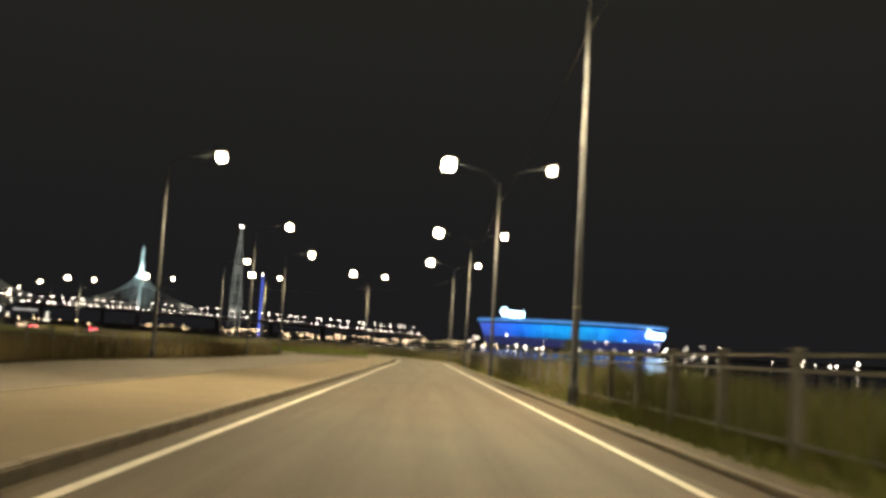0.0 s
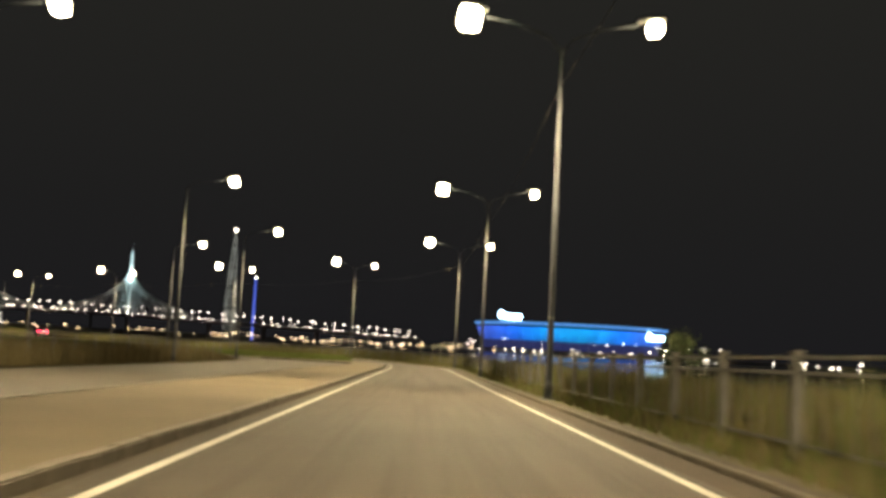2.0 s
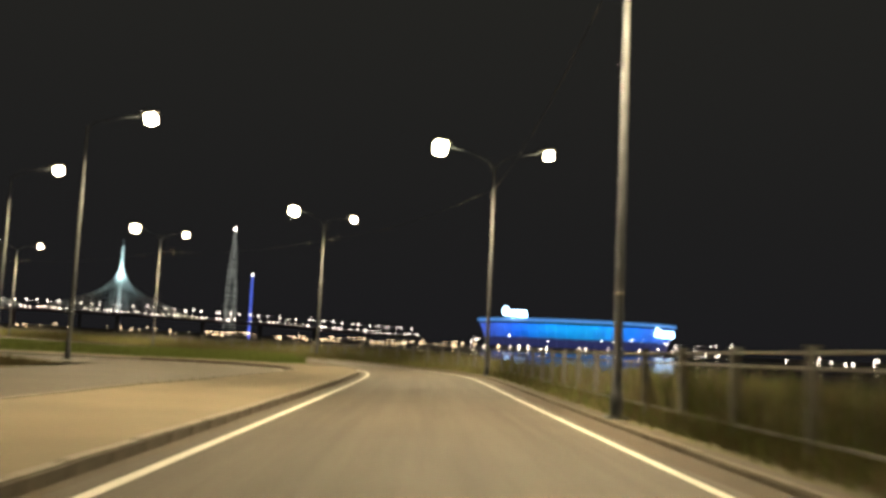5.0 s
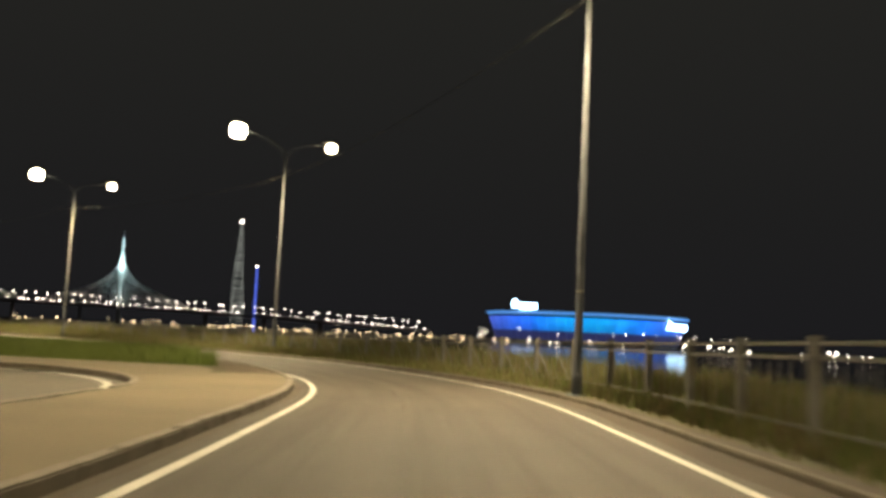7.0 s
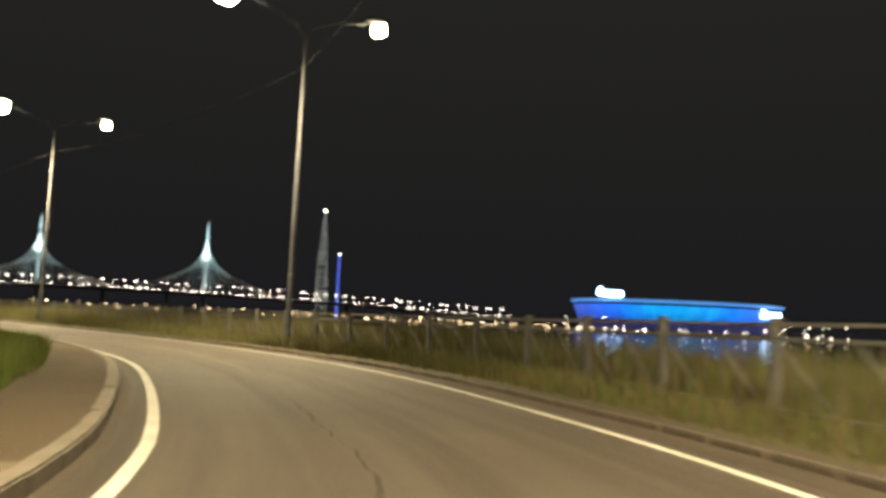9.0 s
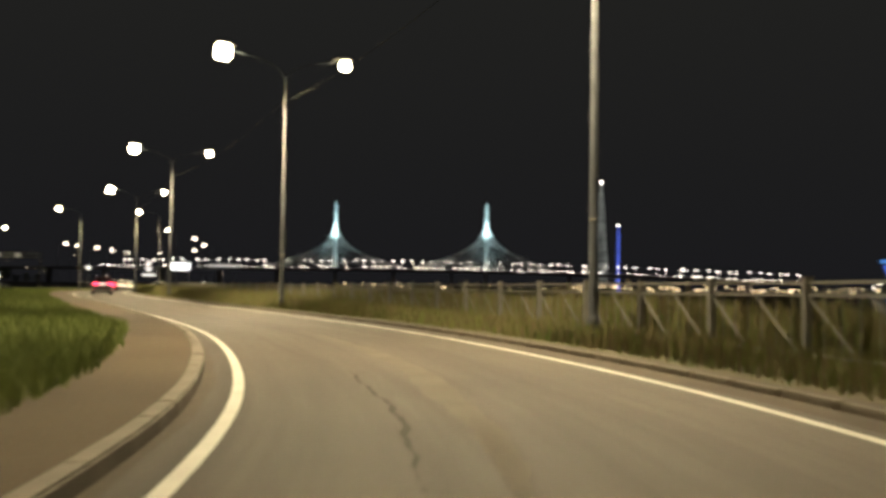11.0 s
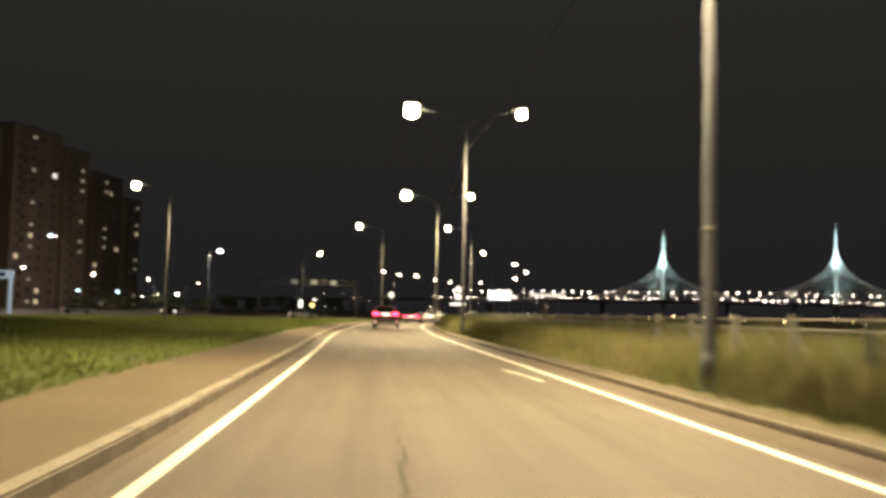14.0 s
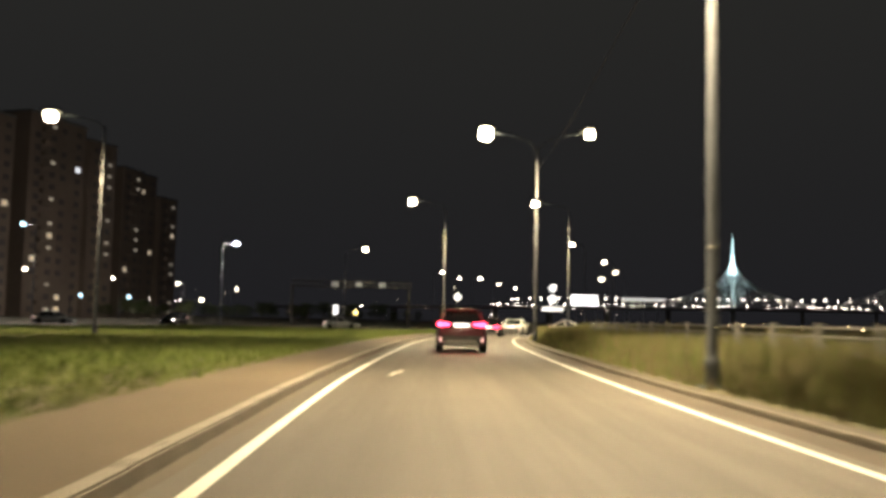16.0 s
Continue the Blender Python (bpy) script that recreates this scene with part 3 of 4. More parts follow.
def on_road_many(s, u):
    x, y = np.interp(s, S, MID[:, 0]), np.interp(s, S, MID[:, 1])
    return x + np.interp(s, S, RIGHT[:, 0]) * u, y + np.interp(s, S, RIGHT[:, 1]) * u


n = 230000
s = rng.uniform(46, END, n)
u = 3.75 + 6.5 * rng.uniform(0, 1, n) ** 1.4
clump = np.sin(s * 0.9 + 2 * np.sin(u * 2.1)) * np.sin(s * 0.37 + u) * 0.5 + 0.5
fu = np.interp(s, [0, S_TURN, S_TURN + 20, S_TURN + 60, END], [4.35, 4.35, 4.9, 6.8, 7.2])
keep = rng.uniform(0, 1, n) < np.where(u < 3.95, 0.13, 0.9)
s, u, clump, fu = s[keep], u[keep], clump[keep], fu[keep]
x, y = on_road_many(s, u)
front = np.interp(s, [S_TURN, S_TURN + 14, S_TURN + 45, S_TURN + 62, S_TURN + 80], [0.28, 0.40, 0.38, 0.55, 0.75])
h = np.where(u < 4.3, 0.14 + np.clip(u - 3.8, 0, 0.5) * (0.3 + 0.6 * clump), np.where(u < fu, front, np.where(u < fu + 1.4, 0.72 + 0.42 * clump, 0.6 + 0.5 * clump))) * rng.uniform(0.5, 1.25, len(s))
h *= np.where(u > fu, np.interp(y, [6, 20, 92, 100, 108, 122], [0.75, 1, 1, 0.7, 0.7, 1]), 1.0)
z = road_z(y) + 0.1 - np.clip(u - 7, 0, 3) * 0.05
half = rng.uniform(0, 1, len(s)) < np.interp(y, [10, 28], [0.15, 0.55])
grass("tall_grass", x[half], y[half], z[half], h[half], 0.028, blade_dry, "tall dry grass along the river side fence")
grass("tall_grass", x[~half], y[~half], z[~half], h[~half], 0.026, blade_green, "tall green grass along the river side fence")
n = 260000
s = rng.uniform(S_TURN + 4, END, n)
u = -3.95 - 34 * rng.uniform(0, 1, n) ** 1.8
x, y = on_road_many(s, u)
s2, u2 = nearest(x, y)
keep = (u2 < np.interp(s2, STRIP_S, STRIP_U) + 0.12 - rng.exponential(0.22, n)) & (y > 117.0 + 0.08 * np.clip(-8 - x, 0, 60) + rng.normal(0, 0.12, n)) & (np.abs(u2 - u) < 3)
x, y, u2 = x[keep], y[keep], u2[keep]
grass("lawn_grass", x, y, road_z(y) + 0.06, rng.uniform(0.09, 0.27, len(x)) * np.interp(u2, [-20, -8], [0.7, 1.0]) * np.interp(y, [118, 124, 132, 142], [2.8, 2.4, 1.7, 1.0]), 0.03, lawn_green, "short green lawn beside the paved strip", 0.6)
n = 46000
x, y = rng.uniform(-20, -15.6, n), rng.uniform(0, 102, n)
grass("verge_grass", x, y, road_z(y) + 0.02, rng.uniform(0.45, 1.25, n) * np.clip((103 - y) / 12, 0.1, 1), 0.035, blade_dry, "rough dry grass bank beyond the carriageway")

# ---- cable-stayed bridge over the river ----
AX, AY, BX, BY = -493.8, 1011.3, -335.3, 1068.4
bd = Vector((BX - AX, BY - AY, 0)).normalized()
bp = Vector((-bd.y, bd.x, 0))
SPAN = math.hypot(BX - AX, BY - AY)


def deck_z(k):
    return float(np.interp(k, [-560, -220, 0, SPAN, 330, 520], [16.0, 19.0, 19.5, 18.5, 15.0, 8.0]))


def bridge_at(k, side, z):
    return Vector((AX, AY, 0)) + bd * k + bp * side + Vector((0, 0, z))


bridge = thing("cable_stayed_bridge", Matrix.Identity(4), "floodlit cable-stayed motorway bridge with two pylons", "bridge")
ks = np.arange(-560, 521, 20.0)
bm = bmesh.new()
loft(bm, [[bridge_at(k, a, deck_z(k) + z) for a, z in ((-14, -2.5), (-16, 0), (16, 0), (14, -2.5))] for k in ks])
part("deck", bm, concrete, bridge)
for k in np.arange(-520, 520, 65.0):
    if min(abs(k), abs(k - SPAN)) > 30:
        bm = bmesh.new()
        box(bm, (0, 0, 0), (3, 12, deck_z(k) + 3), 0.0, Matrix.Translation(bridge_at(k, 0, (deck_z(k) - 2.5 - 4.5) / 2)) @ pose(0, 0, 0, 0, 0, 20))
        part("pier", bm, concrete, bridge)
for k0, tip in ((0.0, 93.0), (SPAN, 96.0)):
    bm = bmesh.new()
    tube(bm, [bridge_at(k0, 0, z) for z in (-4, 20, 38, 50, 58, 66, 74, tip - 11, tip - 4, tip)], [2.4, 2.1, 2.0, 2.6, 3.4, 3.0, 2.2, 1.5, 1.1, 0.7], 10)
    pyl = part("pylon", bm, pylon_lit, bridge, "white floodlit pylon", True)
    bm = bmesh.new()
    tube(bm, [bridge_at(k0, 0, tip - 0.5), bridge_at(k0, 0, tip + 1), bridge_at(k0, 0, tip + 3)], [0.5, 0.4, 0.2], 8)
    part("mast", bm, pylon_lit, pyl, "lit steel mast tip")
    for side in (-1, 1):
        for j in range(18):
            for sign in (-1, 1):
                bm = bmesh.new()
                k = k0 + sign * (6 + 74 * (j / 17) ** 1.2)
                tube(bm, [bridge_at(k0, side * 2.0, tip - 14 - j * 1.95), bridge_at(k, side * 15, deck_z(k) + 1)], 0.15, 4)
                part("stay_cable", bm, cable_lit, bridge)
for k0, tip in ((0.0, 93.0), (SPAN, 96.0)):
    for side in (-1, 1):
        l = bpy.data.lights.new("pylon_floodlight", "SPOT")
        l.energy, l.color, l.spot_size, l.spot_blend, l.shadow_soft_size = FLOOD_WATTS, (0.62, 0.95, 0.95), radians(25), 1.0, 0.5
        ob = new("pylon_floodlight", l)
        ob.matrix_basis = look(bridge_at(k0, side * 24, 21), bridge_at(k0, 0, tip - 12))
for k0 in (0.0, SPAN):
    l = bpy.data.lights.new("deck_floodlight", "SPOT")
    l.energy, l.color, l.spot_size, l.spot_blend, l.shadow_soft_size = FLOOD_WATTS * 0.02, (0.62, 0.95, 0.95), radians(96), 1.0, 0.5
    ob = new("deck_floodlight", l)
    ob.matrix_basis = look(bridge_at(k0, -26, 19), bridge_at(k0, -2, 50))
bm = bmesh.new()
tube(bm, [(0, 0, 0), (0, 0, 9.0)], [0.16, 0.1], 6)
mast_mesh = bpy.data.meshes.new("lamp_mast")
bm.to_mesh(mast_mesh)
bm.free()
mast_mesh.materials.append(steel)
bm = bmesh.new()
bmesh.ops.create_icosphere(bm, subdivisions=1, radius=1.0, matrix=Matrix.Translation((0, 0, 9.2)) @ Matrix.Diagonal((0.98, 0.98, 0.62, 1)))
glow_mesh = bpy.data.meshes.new("lamp_glow")
bm.to_mesh(glow_mesh)
bm.free()
glow_mesh.materials.append(city_white)
bm = bmesh.new()
bmesh.ops.create_icosphere(bm, subdivisions=1, radius=1.0, matrix=Matrix.Translation((0, 0, 9.2)) @ Matrix.Diagonal((0.85, 0.85, 0.55, 1)))
small_glow = bpy.data.meshes.new("lamp_glow")
bm.to_mesh(small_glow)
bm.free()
small_glow.materials.append(city_white)
for i, k in enumerate(np.concatenate([np.arange(-250, 60, 12.0), np.arange(60, 515, 11.0)])):
    for side in (1,):
        lm = new("bridge_lamp", mast_mesh)
        lm.parent = bridge
        lm.matrix_basis = Matrix.Translation(bridge_at(k + random.uniform(-4, 4) + side * 4, side * 14, deck_z(k) + random.uniform(-0.7, 0.5)))
        g = new("lamp_glow", glow_mesh if k < 60 else small_glow)
        g.parent = lm


def lights(name, places, radii, material, label):
    """Many small far lights in one mesh."""
    v, f = [], []
    for p, r in zip(places, radii):
        b = len(v)
        for d in ((1.5, 0, 0), (0, 1.5, 0), (-1.5, 0, 0), (0, -1.5, 0), (0, 0, 1), (0, 0, -1)):
            v.append((p[0] + d[0] * r, p[1] + d[1] * r, p[2] + d[2] * r))
        f += [(b + i, b + (i + 1) % 4, b + 4) for i in range(4)] + [(b + (i + 1) % 4, b + i, b + 5) for i in range(4)]
    ob = raw(name, v, f, material)
    return tagged(ob, label, "lights", kind="stuff")


R = random.Random(11)
pl = [bridge_at(k + R.uniform(-4, 4), -15, deck_z(k) + R.uniform(1.0, 2.2)) for k in np.arange(-260, 520, 5.0) if R.random() < 0.85]
lights("bridge_traffic_lights", pl, [R.uniform(0.3, 0.65) for _ in pl], city_white, "row of vehicle lights along the bridge deck")
pl = [(R.uniform(-640, 60), R.uniform(1180, 1420), R.uniform(-1.5, 5.0)) for _ in range(60)]
lights("city_lights", pl, [R.uniform(0.3, 0.8) for _ in pl], city_warm, "warm street lights along the far river bank")
pl = [(R.uniform(-300, 120), R.uniform(1380, 1450), R.uniform(-2, 4.0)) for _ in range(62)]
lights("city_lights", pl, [R.uniform(0.4, 0.9) for _ in pl], city_warm, "dense warm lights at the foot of the far bank")
pl = [(R.uniform(60, 460), R.uniform(1340, 1375), R.choice((-1.0, 3.0, 9.0, 16.0)) + R.uniform(-2, 3)) for _ in range(46)]
lights("city_lights", pl, [R.uniform(0.35, 0.95) for _ in pl], city_white, "white lights before the stadium")
pl = [(R.uniform(380, 900), R.uniform(1300, 1600), R.choice((-2.0, -2.0, 4.0, 10.0)) + R.uniform(-1.5, 2)) for _ in range(20)]
lights("city_lights", pl, [R.uniform(0.6, 1.6) for _ in pl], city_white, "scattered white lights on the far shore")
pl = [(-119 - 0.701 * k + 0.713 * w, 240.5 + 0.713 * k + 0.701 * w, R.uniform(2, 10)) for k, w in ((R.uniform(60, 420), R.uniform(-260, 80)) for _ in range(75))]
lights("city_lights", pl[:30], [R.uniform(0.10, 0.22) for _ in pl[:30]], city_white, "street lights beyond the junction")
lights("city_lights", pl[30:], [R.uniform(0.06, 0.13) for _ in pl[30:]], city_dim, "dim warm windows beyond the junction")

# ---- skyscraper ----
tower = thing("skyscraper", Matrix.Translation((-817, 3924, 0)), "tapering glass skyscraper with lit floors and a bright beacon", "skyscraper")
glass_dark = mat("tower_glass", (0.05, 0.055, 0.06), 0.25, emit=(0.5, 0.55, 0.5), strength=0.035)
floor_lit = mat("lit_floor_band", (0.6, 0.6, 0.55), 0.5, emit=(0.85, 0.88, 0.78), strength=0.36)


def star(z, grow=0.0):
    r = float(np.interp(z, [0, 120, 250, 360, 447], [24, 24, 18, 9, 0.8])) + grow
    tw = math.radians(90 * z / 447)
    return [(r * q * math.cos(tw + math.pi * i / 5), r * q * math.sin(tw + math.pi * i / 5), z) for i, q in ((i, 1.0 if i % 2 == 0 else 0.82) for i in range(10))]


bm = bmesh.new()
loft(bm, [star(z) for z in np.linspace(0, 447, 48)])
part("glass_shell", bm, glass_dark, tower)
for z in np.arange(40, 420, 8.0):
    if R.random() < 0.85:
        bm = bmesh.new()
        hgt = R.choice((1.2, 1.8, 3.0))
        loft(bm, [star(z, 0.4), star(z + hgt, 0.4)])
        part("lit_floor", bm, floor_lit, tower)
for i in range(0, 10, 2):
    bm = bmesh.new()
    tube(bm, [star(z, 0.5)[i] for z in np.linspace(20, 440, 24)], 0.9, 5)
    part("lit_rib", bm, floor_lit, tower)
bm = bmesh.new()
bmesh.ops.create_icosphere(bm, subdivisions=2, radius=5.0, matrix=Matrix.Translation((0, 0, 449)))
part("beacon", bm, city_white, tower, "bright white beacon")

column = thing("light_column", Matrix.Translation((-246, 1362, 0)), "slender column lit deep blue with a white tip", "column")
bm = bmesh.new()
tube(bm, [(0, 0, -4), (0, 0, 40), (0, 0, 86)], [1.15, 1.0, 0.8], 12)
part("shaft", bm, column_blue, column)
bm = bmesh.new()
bmesh.ops.create_icosphere(bm, subdivisions=1, radius=1.2, matrix=Matrix.Translation((0, 0, 87.2)))
part("tip_lamp", bm, city_white, column)

# ---- stadium ----
stadium = thing("stadium", pose(249, 1529, 0, 0, 0, -9.2), "round stadium with a glowing blue facade and flat roof", "stadium")
N = 64
lower_glass = mat("dim_lower_glazing", (0.03, 0.04, 0.10), 0.35, spot=(0.05, 0.06, 0.16), scale=0.05, fine=0.4, emit=(0.10, 0.12, 0.42), strength=0.22)


def oval(grow, z, i):
    a = 2 * math.pi * i / N
    return Vector((159 * grow * math.cos(a), 140 * grow * math.sin(a), z))


for i in range(N):
    bm = bmesh.new()
    loft(bm, [[oval(g, z, i + 0.02), oval(g, z, i + 0.98), oval(g - 0.02, z, i + 0.98), oval(g - 0.02, z, i + 0.02)] for g, z in ((0.925, 17), (0.94, 24), (0.975, 37))])
    a = 360 * i / N
    part("facade_panel", bm, led_wall, stadium)
for i in range(N):
    bm = bmesh.new()
    loft(bm, [[oval(g, z, i + 0.02), oval(g, z, i + 0.98), oval(g - 0.02, z, i + 0.98), oval(g - 0.02, z, i + 0.02)] for g, z in ((0.90, 3), (0.925, 16.6))])
    part("lower_panel", bm, lower_glass, stadium)
bm = bmesh.new()
loft(bm, [[oval(g, z, i) for i in range(N)] for g, z in ((0.89, -4), (0.89, 3))])
part("plinth", bm, concrete, stadium)
roof_edge = mat("roof_edge", (0.3, 0.4, 0.5), 0.5, emit=(0.10, 0.34, 0.85), strength=0.8)
bm = bmesh.new()
loft(bm, [[oval(g, z, i) for i in range(N)] for g, z in ((0.975, 40.5), (1.0, 42), (1.0, 44.5), (0.98, 45))])
part("roof_rim", bm, roof_edge, stadium, "pale blue lit roof rim")
bm = bmesh.new()
loft(bm, [[oval(g, z, i) for i in range(N)] for g, z in ((0.965, 37), (0.965, 40.5))])
part("roof_fascia", bm, dark_metal, stadium)
for cx, cz, w in ((-92.0, 53.0, 44.0), (132.0, 31.0, 34.0)):
    bm = bmesh.new()
    yy = -140 * math.sqrt(max(0.05, 1 - (cx / 159) ** 2)) - 6
    box(bm, (cx + w * 0.10, yy, cz - 1.5), (w * 0.60, 2, 8.5), 1.0)
    part("sign_bar", bm, blue_sign, stadium, "plain glowing bar-shaped sign")
    bm = bmesh.new()
    bmesh.ops.create_icosphere(bm, subdivisions=2, radius=1.0, matrix=Matrix.Translation((cx - w * 0.32, yy, cz + 1.5)) @ Matrix.Diagonal((5.2, 1.5, 7, 1)))
    part("sign_emblem", bm, blue_sign, stadium, "plain glowing flame-shaped emblem")
# ---- cars ----
car_paint = mat("dark_car_paint", (0.072, 0.022, 0.030), 0.3, 0.25, spot=(0.09, 0.028, 0.037), scale=3.0, fine=60)
car_black = mat("black_car_paint", (0.010, 0.010, 0.012), 0.2, 0.2)
car_white = mat("white_car_paint", (0.72, 0.72, 0.70), 0.3)
car_silver = mat("silver_car_paint", (0.40, 0.41, 0.42), 0.3, 0.5)
car_glass = mat("tinted_car_glass", (0.012, 0.012, 0.014), 0.06)
grey_plastic = mat("grey_bumper_plastic", (0.11, 0.105, 0.10), 0.6)
plastic = mat("black_plastic", (0.02, 0.02, 0.02), 0.65)
chrome = mat("satin_trim", (0.5, 0.5, 0.5), 0.25, 0.9)
tyre_mat = mat("tyre_rubber", (0.018, 0.018, 0.018), 0.9)
tail_red = mat("lit_tail_lamp", (0.5, 0.02, 0.03), 0.3, emit=(1.0, 0.03, 0.08), strength=14.0)
head_white = mat("lit_headlamp", (0.8, 0.8, 0.8), 0.3, emit=(1.0, 0.93, 0.80), strength=40.0)
# the plate itself emits, in place of a plate lamp shining on it
plate_mat = mat("plate_self_glow", (0.8, 0.8, 0.78), 0.5, emit=(1.0, 0.95, 0.88), strength=1.6)
# reflectors are no lamps; their emission paints in the light they return
reflector = mat("red_reflector_glow", (0.7, 0.3, 0.25), 0.3, emit=(1.0, 0.62, 0.55), strength=1.1)


def ring(y, hw, z0, z1, tuck=0.08, top=0.10):
    """Cross-section of a car's lower body, front to back."""
    half = [(hw - tuck * 1.5, z0), (hw - tuck * 0.3, z0 + 0.10), (hw, z0 + (z1 - z0) * 0.45), (hw - 0.015, z0 + (z1 - z0) * 0.75), (hw - top * 0.6, z1 - 0.02), (hw - top * 1.6, z1)]
    return [(x, y, z) for x, z in half] + [(-x, y, z) for x, z in half[::-1]]


def cabin_ring(z, y0, y1, hw, r=0.18):
    return [(hw - r, y0, z), (hw, y0 + r, z), (hw, (y0 + y1) / 2, z), (hw, y1 - r, z), (hw - r, y1, z), (-hw + r, y1, z), (-hw, y1 - r, z), (-hw, (y0 + y1) / 2, z), (-hw, y0 + r, z), (-hw + r, y0, z)]


def wheel(parent, x, y, r):
    w = new("wheel")
    w.parent = parent
    w.matrix_basis = pose(x, y, r, 0, 90, 0)
    bm = bmesh.new()
    loft(bm, [[(rr * math.cos(2 * math.pi * k / 24), rr * math.sin(2 * math.pi * k / 24), z) for k in range(24)] for rr, z in ((r * 0.66, -0.11), (r * 0.95, -0.11), (r, -0.08), (r, 0.08), (r * 0.95, 0.11), (r * 0.66, 0.11))])
    part("tyre", bm, tyre_mat, w, smooth=True)
    bm = bmesh.new()
    for k in range(5):
        box(bm, (r * 0.33, 0, 0), (r * 0.62, r * 0.16, 0.05), 0.0)
        bmesh.ops.rotate(bm, verts=bm.verts, cent=(0, 0, 0), matrix=Matrix.Rotation(2 * math.pi / 5, 3, "Z"))
    bmesh.ops.create_cone(bm, cap_ends=True, segments=16, radius1=r * 0.18, radius2=r * 0.16, depth=0.16)
    part("rim", bm, chrome, w)


def make_car(name, m, label, paint_mat, length, width, height, suv, lit_tail=True, lit_head=False):
    """A car at the origin, its tail at y = 0 and its nose at y = length."""
    ob = thing(name, m, label, "car")
    hw, zb, belt = width / 2, 0.24 if suv else 0.18, height * (0.66 if suv else 0.62)
    L = length
    bm = bmesh.new()
    nose = belt - (0.10 if suv else 0.16)
    up = 0.12 if suv else 0.0
    loft(bm, [ring(0.02, hw - 0.14, zb + 0.20, belt - 0.10 + up * 0.9), ring(0.10, hw - 0.06, zb + 0.06, belt - 0.02), ring(0.45, hw - 0.01, zb, belt), ring(L * 0.3, hw, zb, belt), ring(L * 0.62, hw, zb, belt - 0.02),
              ring(L * 0.72, hw, zb, nose), ring(L * 0.88, hw - 0.04, zb, nose - 0.06), ring(L * 0.96, hw - 0.12, zb + 0.04, nose - 0.16), ring(L, hw - 0.30, zb + 0.14, nose - 0.30)])
    part("body", bm, paint_mat, ob, smooth=True)
    inset = 0.11 if suv else 0.02
    y0, y1 = (0.12, L * 0.70) if suv else (L * 0.10, L * 0.70)
    cab = [cabin_ring(belt - 0.03, y0, y1, hw - 0.08), cabin_ring(belt + (height - belt) * 0.55, y0 + (0.22 if suv else 0.5), y1 - 0.55, hw - 0.13 - inset * 0.5), cabin_ring(height - 0.07, y0 + (0.38 if suv else 0.85), y1 - 0.95, hw - 0.20 - inset)]
    for pane, ids in (("rear_window", (9, 0)), ("windscreen", (4, 5)), ("side_window", (0, 1, 2)), ("side_window", (2, 3, 4)), ("side_window", (5, 6, 7)), ("side_window", (7, 8, 9))):
        bm = bmesh.new()
        loft(bm, [[row[k] for k in ids] for row in cab], False)
        part(pane, bm, car_glass, ob, "dark tinted glass")
    bm = bmesh.new()
    ra, rb = y0 + (0.20 if suv else 0.82), y1 - 0.93
    loft(bm, [cabin_ring(height - 0.09, ra, rb, hw - 0.185 - inset), cabin_ring(height - 0.03, ra + 0.02, rb - 0.05, hw - 0.22 - inset), cabin_ring(height, ra + 0.2, rb - 0.3, hw - 0.40 - inset)])
    part("roof", bm, paint_mat, ob, smooth=True)
    for sx in (-1, 1):
        for a, b in (((sx * (hw - 0.09), y0 + 0.10, belt - 0.03), (sx * (hw - 0.20 - inset), ra + 0.1, height - 0.07)), ((sx * (hw - 0.09), y1 - 0.10, belt - 0.04), (sx * (hw - 0.20 - inset), rb - 0.02, height - 0.07)),
                     ((sx * (hw - 0.08), L * 0.40, belt - 0.03), (sx * (hw - 0.195 - inset), L * 0.38, height - 0.07))):
            bm = bmesh.new()
            tube(bm, [a, b], [0.06, 0.045], 6)
            part("pillar", bm, paint_mat, ob)
        bm = bmesh.new()
        box(bm, (sx * (hw + 0.09), L * 0.66, belt + 0.08), (0.2, 0.12, 0.14), 0.04)
        part("mirror", bm, paint_mat, ob)
        for y in (L * 0.20, L * 0.81):
            wheel(ob, sx * (hw - 0.11), y, 0.36 if suv else 0.32)
            bm = bmesh.new()
            tube(bm, [(sx * (hw - 0.02), y + 0.43 * math.cos(t), 0.36 + 0.43 * math.sin(t)) for t in np.linspace(0.0, math.pi, 11)], 0.035, 5)
            part("wheel_arch", bm, plastic, ob)
        bm = bmesh.new()
        loft(bm, [[(sx * (hw - 0.52), -0.005, belt + up - 0.20), (sx * (hw - 0.52), -0.005, belt + up - 0.11), (sx * (hw - 0.52), 0.12, belt + up - 0.11), (sx * (hw - 0.52), 0.12, belt + up - 0.20)],
                  [(sx * (hw - 0.16), 0.01, belt + up - 0.24), (sx * (hw - 0.16), 0.01, belt + up - 0.07), (sx * (hw - 0.16), 0.14, belt + up - 0.07), (sx * (hw - 0.16), 0.14, belt + up - 0.24)],
                  [(sx * (hw - 0.02), 0.20, belt + up - 0.20), (sx * (hw - 0.02), 0.20, belt + up - 0.09), (sx * (hw - 0.04), 0.30, belt + up - 0.09), (sx * (hw - 0.04), 0.30, belt + up - 0.20)]])
        part("tail_lamp", bm, tail_red if lit_tail else reflector, ob, "glowing red tail lamp" if lit_tail else "")
        bm = bmesh.new()
        box(bm, (0, 0, 0), (0.07, 0.04, 0.17), 0.014, pose(sx * (hw - 0.17), -0.05, zb + 0.24, 0, sx * 14, 0))
        part("rear_reflector", bm, reflector, ob)
        bm = bmesh.new()
